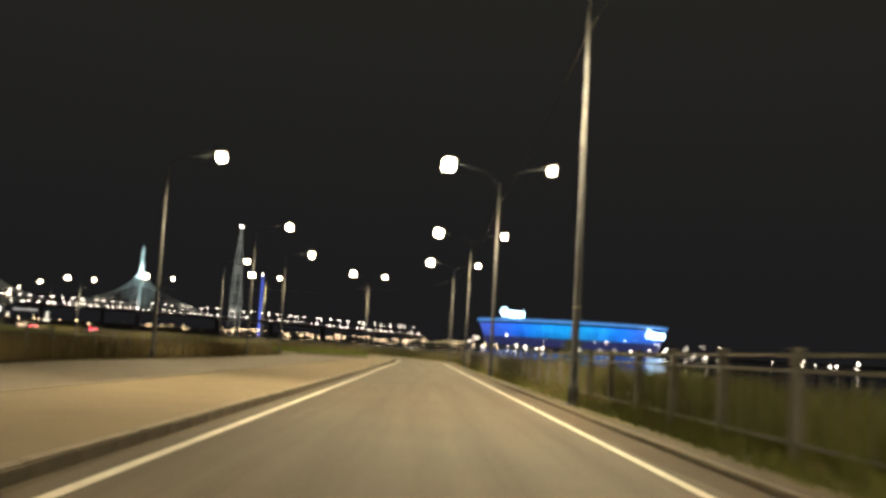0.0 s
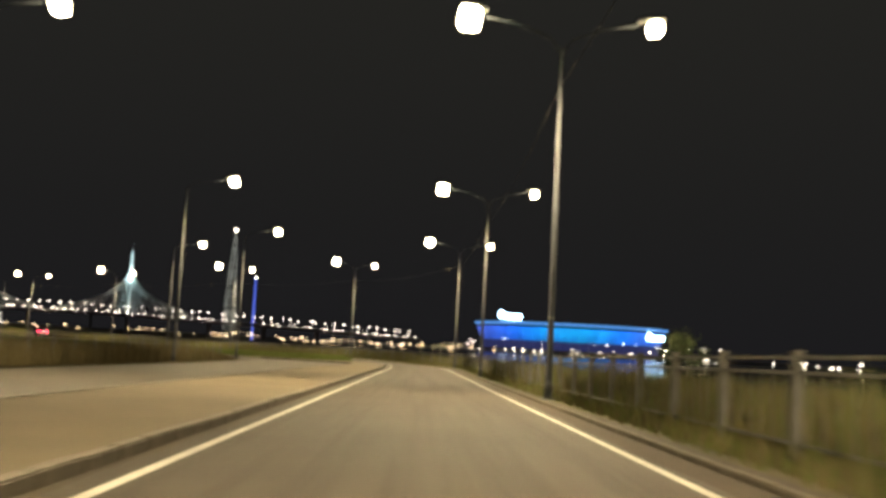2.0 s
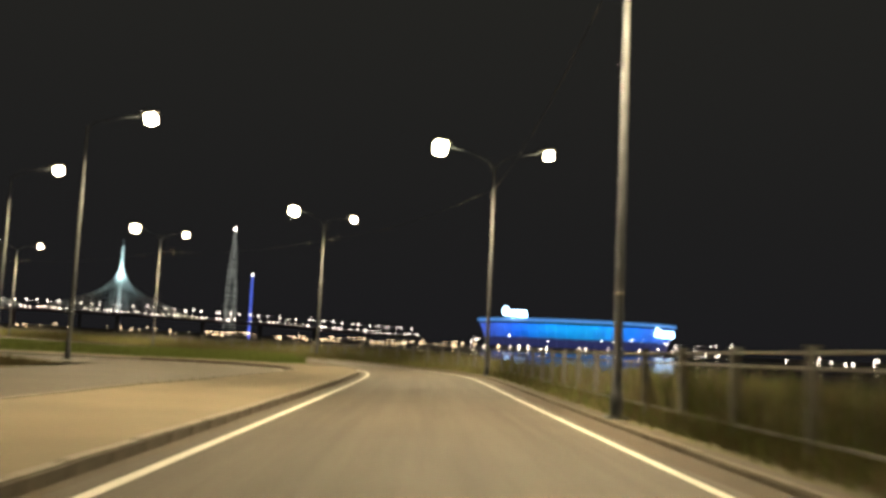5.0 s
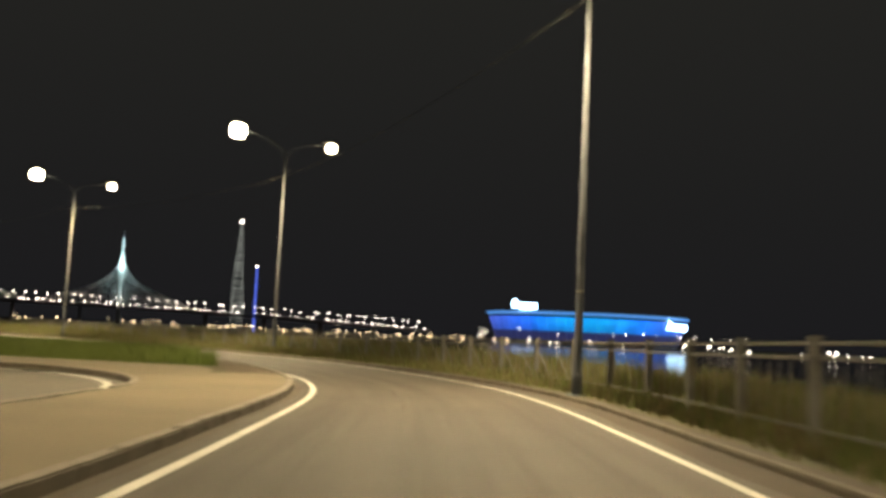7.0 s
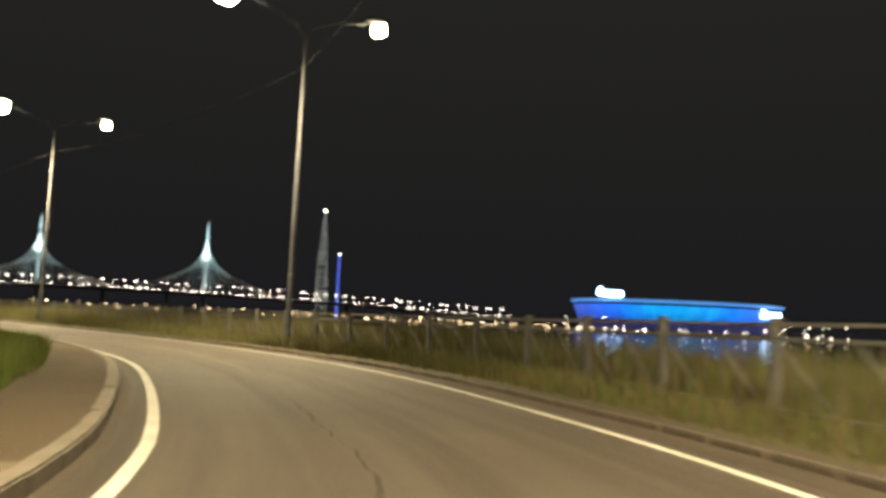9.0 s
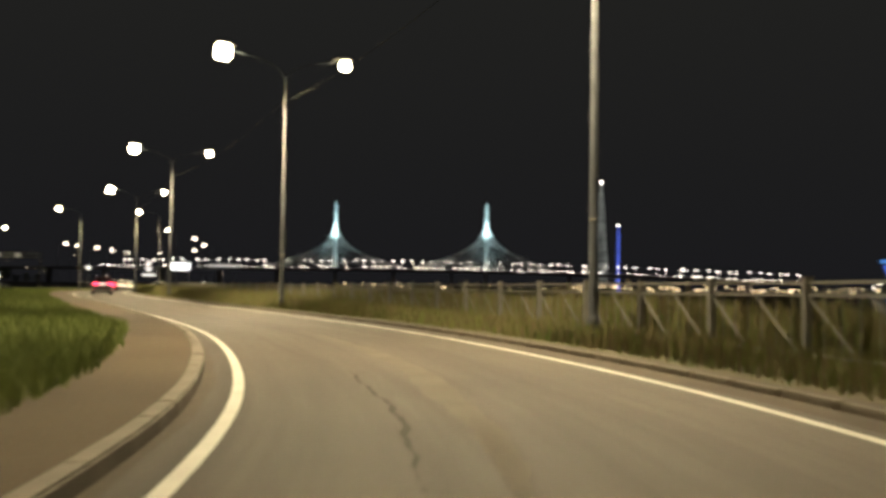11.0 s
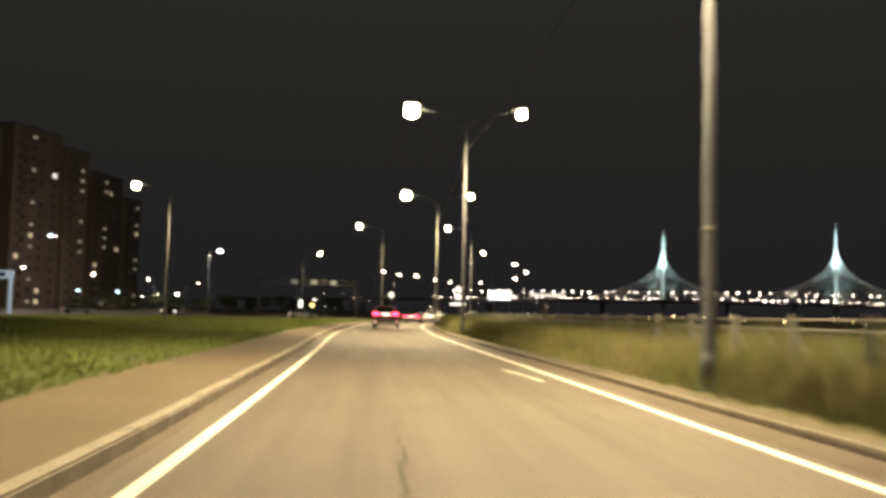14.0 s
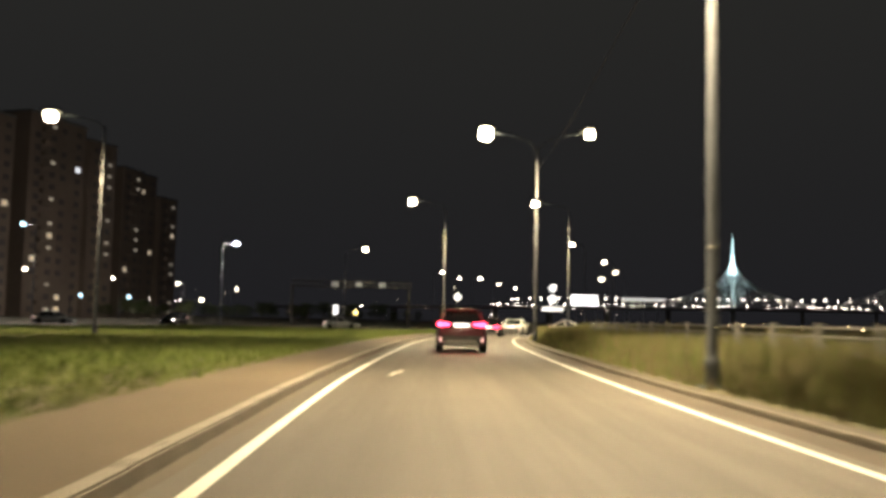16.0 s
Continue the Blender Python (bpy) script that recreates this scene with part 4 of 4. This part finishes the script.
        loft(bm, [[(sx * (hw - 0.55), L - 0.10, nose - 0.30), (sx * (hw - 0.55), L - 0.12, nose - 0.20), (sx * (hw - 0.55), L - 0.3, nose - 0.20), (sx * (hw - 0.55), L - 0.3, nose - 0.30)],
                  [(sx * (hw - 0.10), L - 0.28, nose - 0.30), (sx * (hw - 0.10), L - 0.32, nose - 0.16), (sx * (hw - 0.10), L - 0.5, nose - 0.16), (sx * (hw - 0.10), L - 0.5, nose - 0.30)]])
        part("headlamp", bm, head_white if lit_head else car_glass, ob, "bright headlamp" if lit_head else "")
    bm = bmesh.new()
    box(bm, (0, 0.0, belt + up - 0.17), (0.60, 0.05, 0.14), 0.02)
    part("plate", bm, plate_mat, ob, "blank white plate with its lighting put in as glow")
    bm = bmesh.new()
    box(bm, (0, 0.0, zb + 0.24), (width - 0.30, 0.16, 0.30), 0.06)
    part("rear_bumper", bm, plastic, ob, "black plastic bumper")
    bm = bmesh.new()
    loft(bm, [[(x, y, z) for x, z in ((-w, za), (w, za), (w + 0.10, zc), (-w - 0.10, zc))] for y, w, za, zc in ((-0.115, width * 0.27, zb + 0.20, zb + 0.05), (-0.07, width * 0.30, zb + 0.23, zb + 0.02))])
    part("valance", bm, grey_plastic, ob, "grey lower bumper panel")
    bm = bmesh.new()
    box(bm, (0, -0.10, zb - 0.01), (width * 0.64, 0.07, 0.06), 0.02)
    part("skid_plate", bm, chrome, ob, "brushed metal bumper strip")
    bm = bmesh.new()
    bmesh.ops.create_cone(bm, cap_ends=True, segments=20, radius1=0.055, radius2=0.05, depth=0.02, matrix=Matrix.Translation((0, -0.005, belt + up - 0.32)) @ Matrix.Rotation(radians(90), 4, "X"))
    part("badge", bm, chrome, ob, "plain round chrome badge")
    bm = bmesh.new()
    box(bm, (0, y0 + (0.26 if suv else 0.9), height - 0.04), (width * 0.60, 0.22, 0.035), 0.012)
    part("spoiler", bm, paint_mat, ob)
    bm = bmesh.new()
    box(bm, (0, 0.0, belt + up * 0.5 - 0.06), (0.9, 0.05, 0.03), 0.01)
    part("trim_strip", bm, chrome, ob)
    return ob


s_lead = s_at(-73.5, 194.2) - 2.2
p = on_road(s_lead - 5.2, -0.1, 0.016)
make_car("suv_car", Matrix.Translation(p) @ pose(0, 0, 0, 0, 0, heading(s_lead)), "dark wine-coloured suv with glowing red tail lamps", car_paint, 4.5, 1.88, 1.63, True)
for sx in (-1, 1):
    l = bpy.data.lights.new("tail_light", "AREA")
    l.energy, l.color, l.size = 6.0, (1.0, 0.04, 0.06), 0.4
    ob = new("tail_light", l)
    ob.matrix_basis = Matrix.Translation(p) @ pose(0, 0, 0, 0, 0, heading(s_lead)) @ pose(sx * 0.65, -0.06, 0.88, -78, 0, 0)
make_car("sedan_car", pose(-92.2, 216.4, 0.03, 0, 0, 37), "black saloon car with red tail lamps", car_black, 4.6, 1.80, 1.46, False)
make_car("sedan_car", pose(-99.4, 227.3, 0.03, 0, 0, 30), "white saloon car ahead near the junction", car_white, 4.5, 1.78, 1.47, False, False)
make_car("sedan_car", pose(-103.4, 237.7, 0.03, 0, 0, -60), "white saloon car waiting at the junction", car_white, 4.4, 1.76, 1.45, False, False)
make_car("sedan_car", pose(-131.4, 230.2, -0.04, 0, 0, -52), "white hatchback behind the lawn", car_white, 4.3, 1.76, 1.48, False, False)
make_car("suv_car", pose(-140.6, 216.6, -0.04, 0, 0, -140), "dark car with bright headlamps beyond the lawn", car_black, 4.5, 1.84, 1.62, True, False, True)
make_car("sedan_car", pose(-147.9, 202.9, -0.04, 0, 0, -50), "silver saloon car beyond the lawn", car_silver, 4.5, 1.78, 1.46, False, False)

# ---- junction and cross street beyond the lawn ----
cv = []
for w in np.linspace(-190, 70, 27):
    for k in (-8.0, 8.0):
        along = -10 + k - 0.10 * w * (w < 0)
        cv.append((-119 - 0.701 * along + 0.713 * w, 240.5 + 0.713 * along + 0.701 * w, 0.005 if w > -30 else -0.01))
tagged(raw("road", cv, [(2 * i, 2 * i + 1, 2 * i + 3, 2 * i + 2) for i in range(26)], asphalt), "asphalt cross street at the end of the slip road", "road", kind="structure")


# ---- smaller lamps on the left ----
def small_lamp(x, y, h, yaw, cool):
    ob = thing("street_lamp", pose(x, y, 0.05, 0, 0, yaw), "slim street lamp with a bluish white glow" if cool else "slim street lamp with a warm white glow", "street lamp", "side street lamps")
    bm = bmesh.new()
    tube(bm, [(0, 0, 0), (0, 0, 0.6), (0, 0, h - 0.5), (0.12, 0, h - 0.15), (0.5, 0, h + 0.02), (1.3, 0, h + 0.1)], [0.09, 0.08, 0.055, 0.05, 0.04, 0.035], 8)
    part("pole", bm, steel, ob, smooth=True)
    bm = bmesh.new()
    box(bm, (1.6, 0, h + 0.13), (0.75, 0.28, 0.12), 0.04)
    part("housing", bm, dark_metal, ob)
    # glowing glass wider than its housing, to take in the lamp's glare
    bm = bmesh.new()
    bmesh.ops.create_uvsphere(bm, u_segments=12, v_segments=8, radius=1.0, matrix=Matrix.Translation((1.6, 0, h + 0.05)) @ Matrix.Diagonal((0.36, 0.22, 0.22, 1)))
    part("diffuser", bm, lamp_cool if cool else lamp_far, ob, "oversized glowing lamp glass that takes in its glare", smooth=True)


for x, y, h, yaw, cool in ((-140.5, 221.6, 9.8, 44, True), (-152.4, 204.1, 11.3, 224, True), (-163.1, 278.1, 9.8, 44, False), (-171.9, 297.4, 9.8, 44, False), (-112.3, 255.5, 10.8, 224, False),
                           (-127.4, 283.3, 10.8, 224, False), (-137.5, 296.6, 8.8, 224, False), (-132.2, 293.2, 9.8, 224, False), (-247.2, 274.2, 8.8, 224, False), (-233.5, 251.6, 8.8, 224, False),
                           (-212.9, 225.9, 8.8, 224, False), (-270.3, 301.2, 8.8, 44, False), (-220.4, 356.5, 11.8, 44, False), (-232.7, 377.8, 11.8, 44, False), (-206.6, 326.4, 11.8, 44, False),
                           (-190.3, 223.7, 4.0, 44, True), (-191.9, 232.6, 4.0, 44, True), (-196.2, 248.6, 4.0, 44, False)):
    small_lamp(x, y, h, yaw, cool)

for x, y, z, w in ((-214.3, 224.4, 8.5, 3200), (-234.8, 250.2, 8.5, 3200), (-248.5, 272.8, 8.5, 3200), (-139.3, 222.7, 9.6, 7000), (-153.6, 203.0, 11.1, 7000)):
    l = bpy.data.lights.new("street_light", "POINT")
    l.energy, l.color, l.shadow_soft_size = w, (1.0, 0.88, 0.70), 0.3
    ob = new("street_light", l)
    ob.matrix_basis = Matrix.Translation((x, y, z - 0.6))

# ---- apartment blocks ----
wall_mat = mat("panel_facade", (0.13, 0.10, 0.082), 0.85, spot=(0.18, 0.14, 0.115), scale=0.08, fine=1.0)
pane_dark = mat("dark_window", (0.05, 0.045, 0.042), 0.3)
pane_warm = mat("lit_window", (0.7, 0.6, 0.4), 0.4, emit=(1.0, 0.80, 0.55), strength=0.3)
pane_cool = mat("lit_cool_window", (0.7, 0.7, 0.7), 0.4, emit=(0.95, 0.97, 1.0), strength=0.7)
pane_meshes = {}
for key, pm in (("dark", pane_dark), ("warm", pane_warm), ("cool", pane_cool)):
    bm = bmesh.new()
    box(bm, (0, 0, 0), (1.7, 0.12, 1.35))
    me = bpy.data.meshes.new("window")
    bm.to_mesh(me)
    bm.free()
    me.materials.append(pm)
    pane_meshes[key] = me
bm = bmesh.new()
box(bm, (0, 0, 0), (1.5, 0.12, 0.75))
stair_pane = bpy.data.meshes.new("window")
bm.to_mesh(stair_pane)
bm.free()
stair_pane.materials.append(mat("stairwell_window", (0.6, 0.55, 0.45), 0.4, emit=(1.0, 0.86, 0.66), strength=0.16))
bm = bmesh.new()
box(bm, (0, 0, 0), (3.0, 1.1, 1.05), 0.03)
balcony_mesh = bpy.data.meshes.new("balcony")
bm.to_mesh(balcony_mesh)
bm.free()
balcony_mesh.materials.append(wall_mat)


def apartment(m, length, depth, floors, steps, seed):
    """A block with its front at y = 0 facing -y; steps: how many storeys each stretch is lower."""
    rr = random.Random(seed)
    ob = thing("apartment_building", m, "tall brown panel apartment block with a few lit windows", "apartment building", "apartment blocks")
    w = length / len(steps)
    for i, cut in enumerate(steps):
        n = floors - cut
        back = 1.5 if i % 2 else 0.0
        bm = bmesh.new()
        box(bm, ((i + 0.5) * w, depth / 2 + back, n * 1.5 + 0.6), (w - 0.02 * i, depth, n * 3.0 + 1.2), 0.05)
        part("wall", bm, wall_mat, ob)
        bm = bmesh.new()
        box(bm, ((i + 0.5) * w, depth / 2 + back, n * 3.0 + 1.5), (w + 0.2, depth + 0.4, 0.6), 0.05)
        part("roof", bm, dark_metal, ob)
        cols = max(2, int(w / 3.6))
        for f in range(n):
            for c in range(cols):
                if rr.random() < 0.93:
                    q = rr.random()
                    stair = c == cols // 2 and i != 1 and q > 0.55
                    wob = new("window", stair_pane if stair else pane_meshes["warm" if q < 0.03 else ("cool" if q < 0.045 else "dark")])
                    wob.parent = ob
                    wob.matrix_basis = Matrix.Translation((i * w + (c + 0.5) * w / cols, back - 0.02, f * 3.0 + 2.0))
            if i % 2 == 0 and f:
                b = new("balcony", balcony_mesh)
                b.parent = ob
                b.matrix_basis = Matrix.Translation((i * w + w * 0.5, back - 0.5, f * 3.0 + 0.6))


apartment(pose(-245.4, 204.7, 0, 0, 0, 118.0), 38.0, 16.0, 16, (1, 0, 1), 3)
apartment(pose(-266.6, 242.8, 0, 0, 0, 118.0), 32.0, 16.0, 16, (0, 0, 1), 5)
apartment(pose(-293.8, 278.8, 0, 0, 0, 122.0), 30.0, 16.0, 14, (0, 0, 2), 8)

# ---- gate, signs, board ----
# emission stands in for headlights thrown back by the sign plates
sign_white = mat("sign_face_retro_glow", (0.85, 0.85, 0.82), 0.5, emit=(1.0, 0.97, 0.90), strength=1.4)
board_lit = mat("lit_board", (0.9, 0.9, 0.9), 0.5, emit=(1.0, 0.99, 0.96), strength=2.5)
sign_blue = mat("blue_sign_face", (0.05, 0.12, 0.42), 0.5)
# no lamp in the gate: a faint glow replaces returned headlight
gate_face = mat("gate_face_retro_glow", (0.55, 0.62, 0.70), 0.6, emit=(0.7, 0.85, 1.0), strength=0.28)
gate = thing("overhead_gate", pose(-128.5, 187.4, 0, 0, 0, 44), "white height-limit gate with a blue sign board", "gate")
for x in (0.0, -9.0):
    bm = bmesh.new()
    tube(bm, [(x, 0, 0), (x, 0, 4.4)], 0.22, 10)
    part("post", bm, gate_face, gate)
bm = bmesh.new()
box(bm, (-4.5, 0, 4.6), (9.6, 0.25, 0.95), 0.03)
part("board", bm, gate_face, gate)
for i, x in enumerate((-1.4, -3.6, -6.2)):
    bm = bmesh.new()
    box(bm, (x, -0.135, 4.6), (1.5, 0.02, 0.5), 0.005)
    part("writing_bar", bm, sign_blue, gate)


def sign_post(m, label, top, diamond, round_z=0.0, board_z=0.0):
    """A sign post with a diamond plate and, where wanted, a round plate and a board below."""
    rs = thing("road_sign", m, label, "road sign", "road signs")
    bm = bmesh.new()
    tube(bm, [(0, 0, 0), (0, 0, top)], 0.04, 8)
    part("post", bm, steel, rs)
    bm = bmesh.new()
    box(bm, (0, -0.06, 0), (0.52, 0.02, 0.52), 0.008, Matrix.Translation((0, 0, diamond)) @ Matrix.Rotation(radians(45), 4, "Y"))
    part("diamond_plate", bm, sign_white, rs)
    if round_z:
        bm = bmesh.new()
        bmesh.ops.create_cone(bm, cap_ends=True, segments=24, radius1=0.34, radius2=0.34, depth=0.02, matrix=Matrix.Translation((0, -0.06, round_z)) @ Matrix.Rotation(radians(90), 4, "X"))
        part("round_plate", bm, sign_white, rs)
    if board_z:
        bm = bmesh.new()
        box(bm, (0, -0.06, board_z), (1.75, 0.02, 0.26), 0.01)
        part("lower_board", bm, sign_white, rs)


sign_post(pose(-92.8, 225.0, 0, 0, 0, 44), "road sign post with a diamond, a round sign and a board", 4.5, 4.1, 3.2, 2.35)
sign_post(pose(-100.8, 221.7, 0, 0, 0, 44), "road sign post with one white diamond plate", 3.8, 3.3)
board = thing("billboard", pose(-133.6, 284.4, 0, 0, 0, 44), "glowing white billboard on two posts", "billboard")
for x in (-1.6, 1.6):
    bm = bmesh.new()
    tube(bm, [(x, 0.1, 0), (x, 0.1, 4.4)], 0.12, 8)
    part("post", bm, steel, board)
bm = bmesh.new()
box(bm, (-0.35, 0, 4.95), (4.2, 0.3, 1.6), 0.04)
part("panel", bm, board_lit, board, "glowing white panel")
canopy_lit = mat("lit_canopy", (0.7, 0.7, 0.68), 0.5, emit=(1.0, 0.97, 0.90), strength=0.6)


def make_canopy(m, length, label):
    """A flat lit roof on a row of posts."""
    ob = thing("station_canopy", m, label, "canopy")
    bm = bmesh.new()
    box(bm, (length / 2 - 2.5, 0, 5.2), (length, 3.0, 0.35), 0.05)
    part("roof", bm, canopy_lit, ob)
    for k in range(3):
        bm = bmesh.new()
        tube(bm, [(-1.5 + k * (length - 2) / 2, 0, 0), (-1.5 + k * (length - 2) / 2, 0, 5.1)], 0.1, 8)
        part("post", bm, steel, ob)


make_canopy(pose(-126.9, 289.3, 0, 0, 0, 44), 6.5, "low lit canopy beyond the junction")
pole_sign = thing("road_sign", pose(-119.3, 222.5, 0, 0, 0, 44), "small white sign on a short post in the lawn", "road sign")
bm = bmesh.new()
tube(bm, [(0, 0, 0), (0, 0, 2.6)], 0.04, 8)
part("post", bm, steel, pole_sign)
bm = bmesh.new()
box(bm, (0, -0.05, 2.1), (0.5, 0.02, 1.0), 0.01)
part("plate", bm, sign_white, pole_sign)

# ---- marks on the asphalt ----
tar = mat("tar_seam", (0.026, 0.023, 0.019), 0.95, spot=(0.042, 0.037, 0.030), scale=2, fine=20)
worn_paint = mat("worn_paint", (0.26, 0.245, 0.21), 0.7, spot=(0.5, 0.48, 0.42), scale=6, fine=40)


def ragged(s, k):
    return 0.022 * math.sin(s * 4.3 + k) + 0.016 * math.sin(s * 9.7 + 2 * k) + 0.03 * math.sin(s * 1.3 + k)


def crack(a, b, u, wide, label):
    """A ragged dark crack along the lane, thin at its ends."""
    def half(q):
        return wide * max(0.12, math.sin(math.pi * (q - a) / (b - a)) ** 0.7)
    ribbon("tar_seam", a, b, [(lambda q: u + ragged(q, 0.0) - half(q), 0.0235), (lambda q: u + ragged(q, 0.5) + half(q), 0.0235)], tar, road, label, 0.2)


crack(164, 184, -0.62, 0.014, "thin dark tar-filled crack")
crack(186.2, 194, -0.97, 0.030, "ragged dark crack in the asphalt")
crack(206, 220, -0.66, 0.026, "dark tar-filled crack")
# a paler ragged streak that drifts across the lane
pale_lane = mat("pale_lane", (0.120, 0.108, 0.090), 0.95, spot=(0.088, 0.079, 0.065), scale=1.2, fine=14)
ribbon("pale_streak", 185.5, 205.5, [(lambda q: float(np.interp(q, [185.5, 187, 191, 195, 200, 205.5], [-0.40, -0.46, -0.44, -0.16, -0.06, -0.01])) + ragged(q, 1.0), 0.0225),
                                   (lambda q: float(np.interp(q, [185.5, 187, 191, 195, 200, 205.5], [-0.38, -0.28, -0.04, 0.20, 0.18, 0.03])) + ragged(q, 2.2), 0.0225)], pale_lane, road, "pale streak across the lane", 0.25)
for a, b, u, drift in ((s_at(-34.5, 157.2) - 2.6, 3.4, 2.2, -0.07), (s_at(-60.4, 176.7), 2.2, -1.75, 0.10)):
    ribbon("worn_mark", a, a + b, [(lambda q: u - 0.10 - 0.02 * math.sin(q * 3.0) + drift * (q - a), 0.0245), (lambda q: u + 0.03 + 0.02 * math.sin(q * 4.1) + drift * (q - a), 0.0245)], worn_paint, road, "worn patch of white paint", 0.25)

# ---- young tree behind the river fence ----
leaf_mat = mat("leaf_green", (0.028, 0.046, 0.012), 0.7, spot=(0.055, 0.075, 0.02), scale=1.0, fine=9)
bark_mat = mat("bark", (0.09, 0.07, 0.05), 0.9, spot=(0.15, 0.12, 0.09), scale=3, fine=25, bump=0.4)


def young_tree(x, y, z, h, seed, label="young leafy tree on the river bank behind the fence", group="bank trees"):
    rt = random.Random(seed)
    ob = thing("tree", Matrix.Translation((x, y, z)), label, "tree", group)
    bm = bmesh.new()
    tube(bm, [(0, 0, -0.1), (0.03, 0.02, h * 0.3), (-0.04, 0.05, h * 0.6), (0.03, 0, h * 0.85)], [0.07, 0.055, 0.035, 0.012], 8)
    tips = []
    for k in range(16):
        f = 0.28 + 0.6 * k / 15
        a = k * 2.4 + rt.uniform(-0.4, 0.4)
        r = h * 0.32 * (1.15 - f) * rt.uniform(0.7, 1.3) + 0.12
        b, e = Vector((0, 0, h * f)), Vector((math.cos(a) * r, math.sin(a) * r, h * f + r * rt.uniform(0.5, 1.0)))
        tube(bm, [b, b.lerp(e, 0.5) + Vector((0, 0, -0.04)), e], [0.02, 0.012, 0.005], 5)
        tips += [b.lerp(e, w) for w in (0.45, 0.65, 0.85, 1.0)]
    part("trunk", bm, bark_mat, ob)
    v, f = [], []
    for p in tips:
        for _ in range(34):
            c = p + Vector((rt.gauss(0, 0.13), rt.gauss(0, 0.13), rt.gauss(0, 0.12)))
            q = pose(c.x, c.y, c.z, rt.uniform(-70, 70), rt.uniform(-70, 70), rt.uniform(0, 360))
            n = len(v)
            ln = rt.uniform(0.07, 0.13)
            v += [tuple(q @ Vector(w)) for w in ((0, 0, 0), (ln * 0.28, ln * 0.5, 0.01), (0, ln, 0), (-ln * 0.28, ln * 0.5, 0.01))]
            f.append((n, n + 1, n + 2, n + 3))
    crown = raw("crown", v, f, leaf_mat, ob)
    crown["kind"] = "stuff"
    return ob


young_tree(9.2, 55.7, 0.35, 2.85, 4)
# ---- overhead sign gantry and warning light beyond the lawn ----
gantry_grey = mat("weathered_gantry_steel", (0.018, 0.019, 0.02), 0.8, 0.1, spot=(0.03, 0.03, 0.031), scale=0.8, fine=9)
gantry = thing("overhead_gantry", pose(-155.0, 252.8, 0, 0, 0, 50), "grey steel sign gantry over the cross street", "gantry")
for x in (-9.0, 9.0):
    bm = bmesh.new()
    box(bm, (x, 0, 3.2), (0.35, 0.35, 6.4), 0.03)
    part("post", bm, gantry_grey, gantry)
for z in (6.1, 6.9):
    bm = bmesh.new()
    box(bm, (0, 0, z), (18.6, 0.2, 0.2), 0.02)
    part("beam", bm, gantry_grey, gantry)
for k in range(18):
    bm = bmesh.new()
    a, b = (6.1, 6.9) if k % 2 else (6.9, 6.1)
    tube(bm, [(-9.0 + k, 0, a), (-8.0 + k, 0, b)], 0.05, 5)
    part("brace", bm, gantry_grey, gantry)
# plates carry a slight emission in place of reflected headlight
gantry_plate = mat("gantry_plate_retro_glow", (0.16, 0.17, 0.18), 0.5, emit=(0.8, 0.9, 1.0), strength=0.04)
for x in (-2.5, 1.2, 4.8):
    bm = bmesh.new()
    box(bm, (x, -0.16, 6.5), (1.1, 0.06, 0.8), 0.01)
    part("plate", bm, gantry_plate, gantry)
marker = thing("warning_light", pose(-145.9, 246.5, 0, 0, 0, 50), "small yellow warning light on a thin post", "light")
bm = bmesh.new()
tube(bm, [(0, 0, 0), (0, 0, 1.9)], 0.04, 8)
part("post", bm, steel, marker)
bm = bmesh.new()
bmesh.ops.create_uvsphere(bm, u_segments=12, v_segments=8, radius=0.3, matrix=Matrix.Translation((0, 0, 2.1)))
part("lens", bm, mat("yellow_light", (0.8, 0.6, 0.2), 0.4, emit=(1.0, 0.72, 0.22), strength=4.0), marker, "glowing yellow lens", smooth=True)
# ---- dark trees beyond the cross street ----
RT = random.Random(21)
far_trees = [young_tree(-215.0, 268.0, 0, 3.0, 31 + k, "dark leafy street tree beyond the lawn", "far street trees") for k in range(2)]
for k in range(30):
    a = math.radians(47.5 + 19.0 * k / 29 + RT.uniform(-0.3, 0.3))
    d = RT.uniform(205, 250)
    size = RT.uniform(0.85, 1.35)
    m = Matrix.Translation((-44.6 - math.sin(a) * d, 165.1 + math.cos(a) * d, 0.0)) @ Matrix.Rotation(RT.uniform(0, 6.28), 4, "Z") @ Matrix.Diagonal((size * 1.25, size * 1.25, size, 1))
    if k < 2:
        far_trees[k].matrix_basis = m
    else:
        copy_thing(far_trees[k % 2], m)
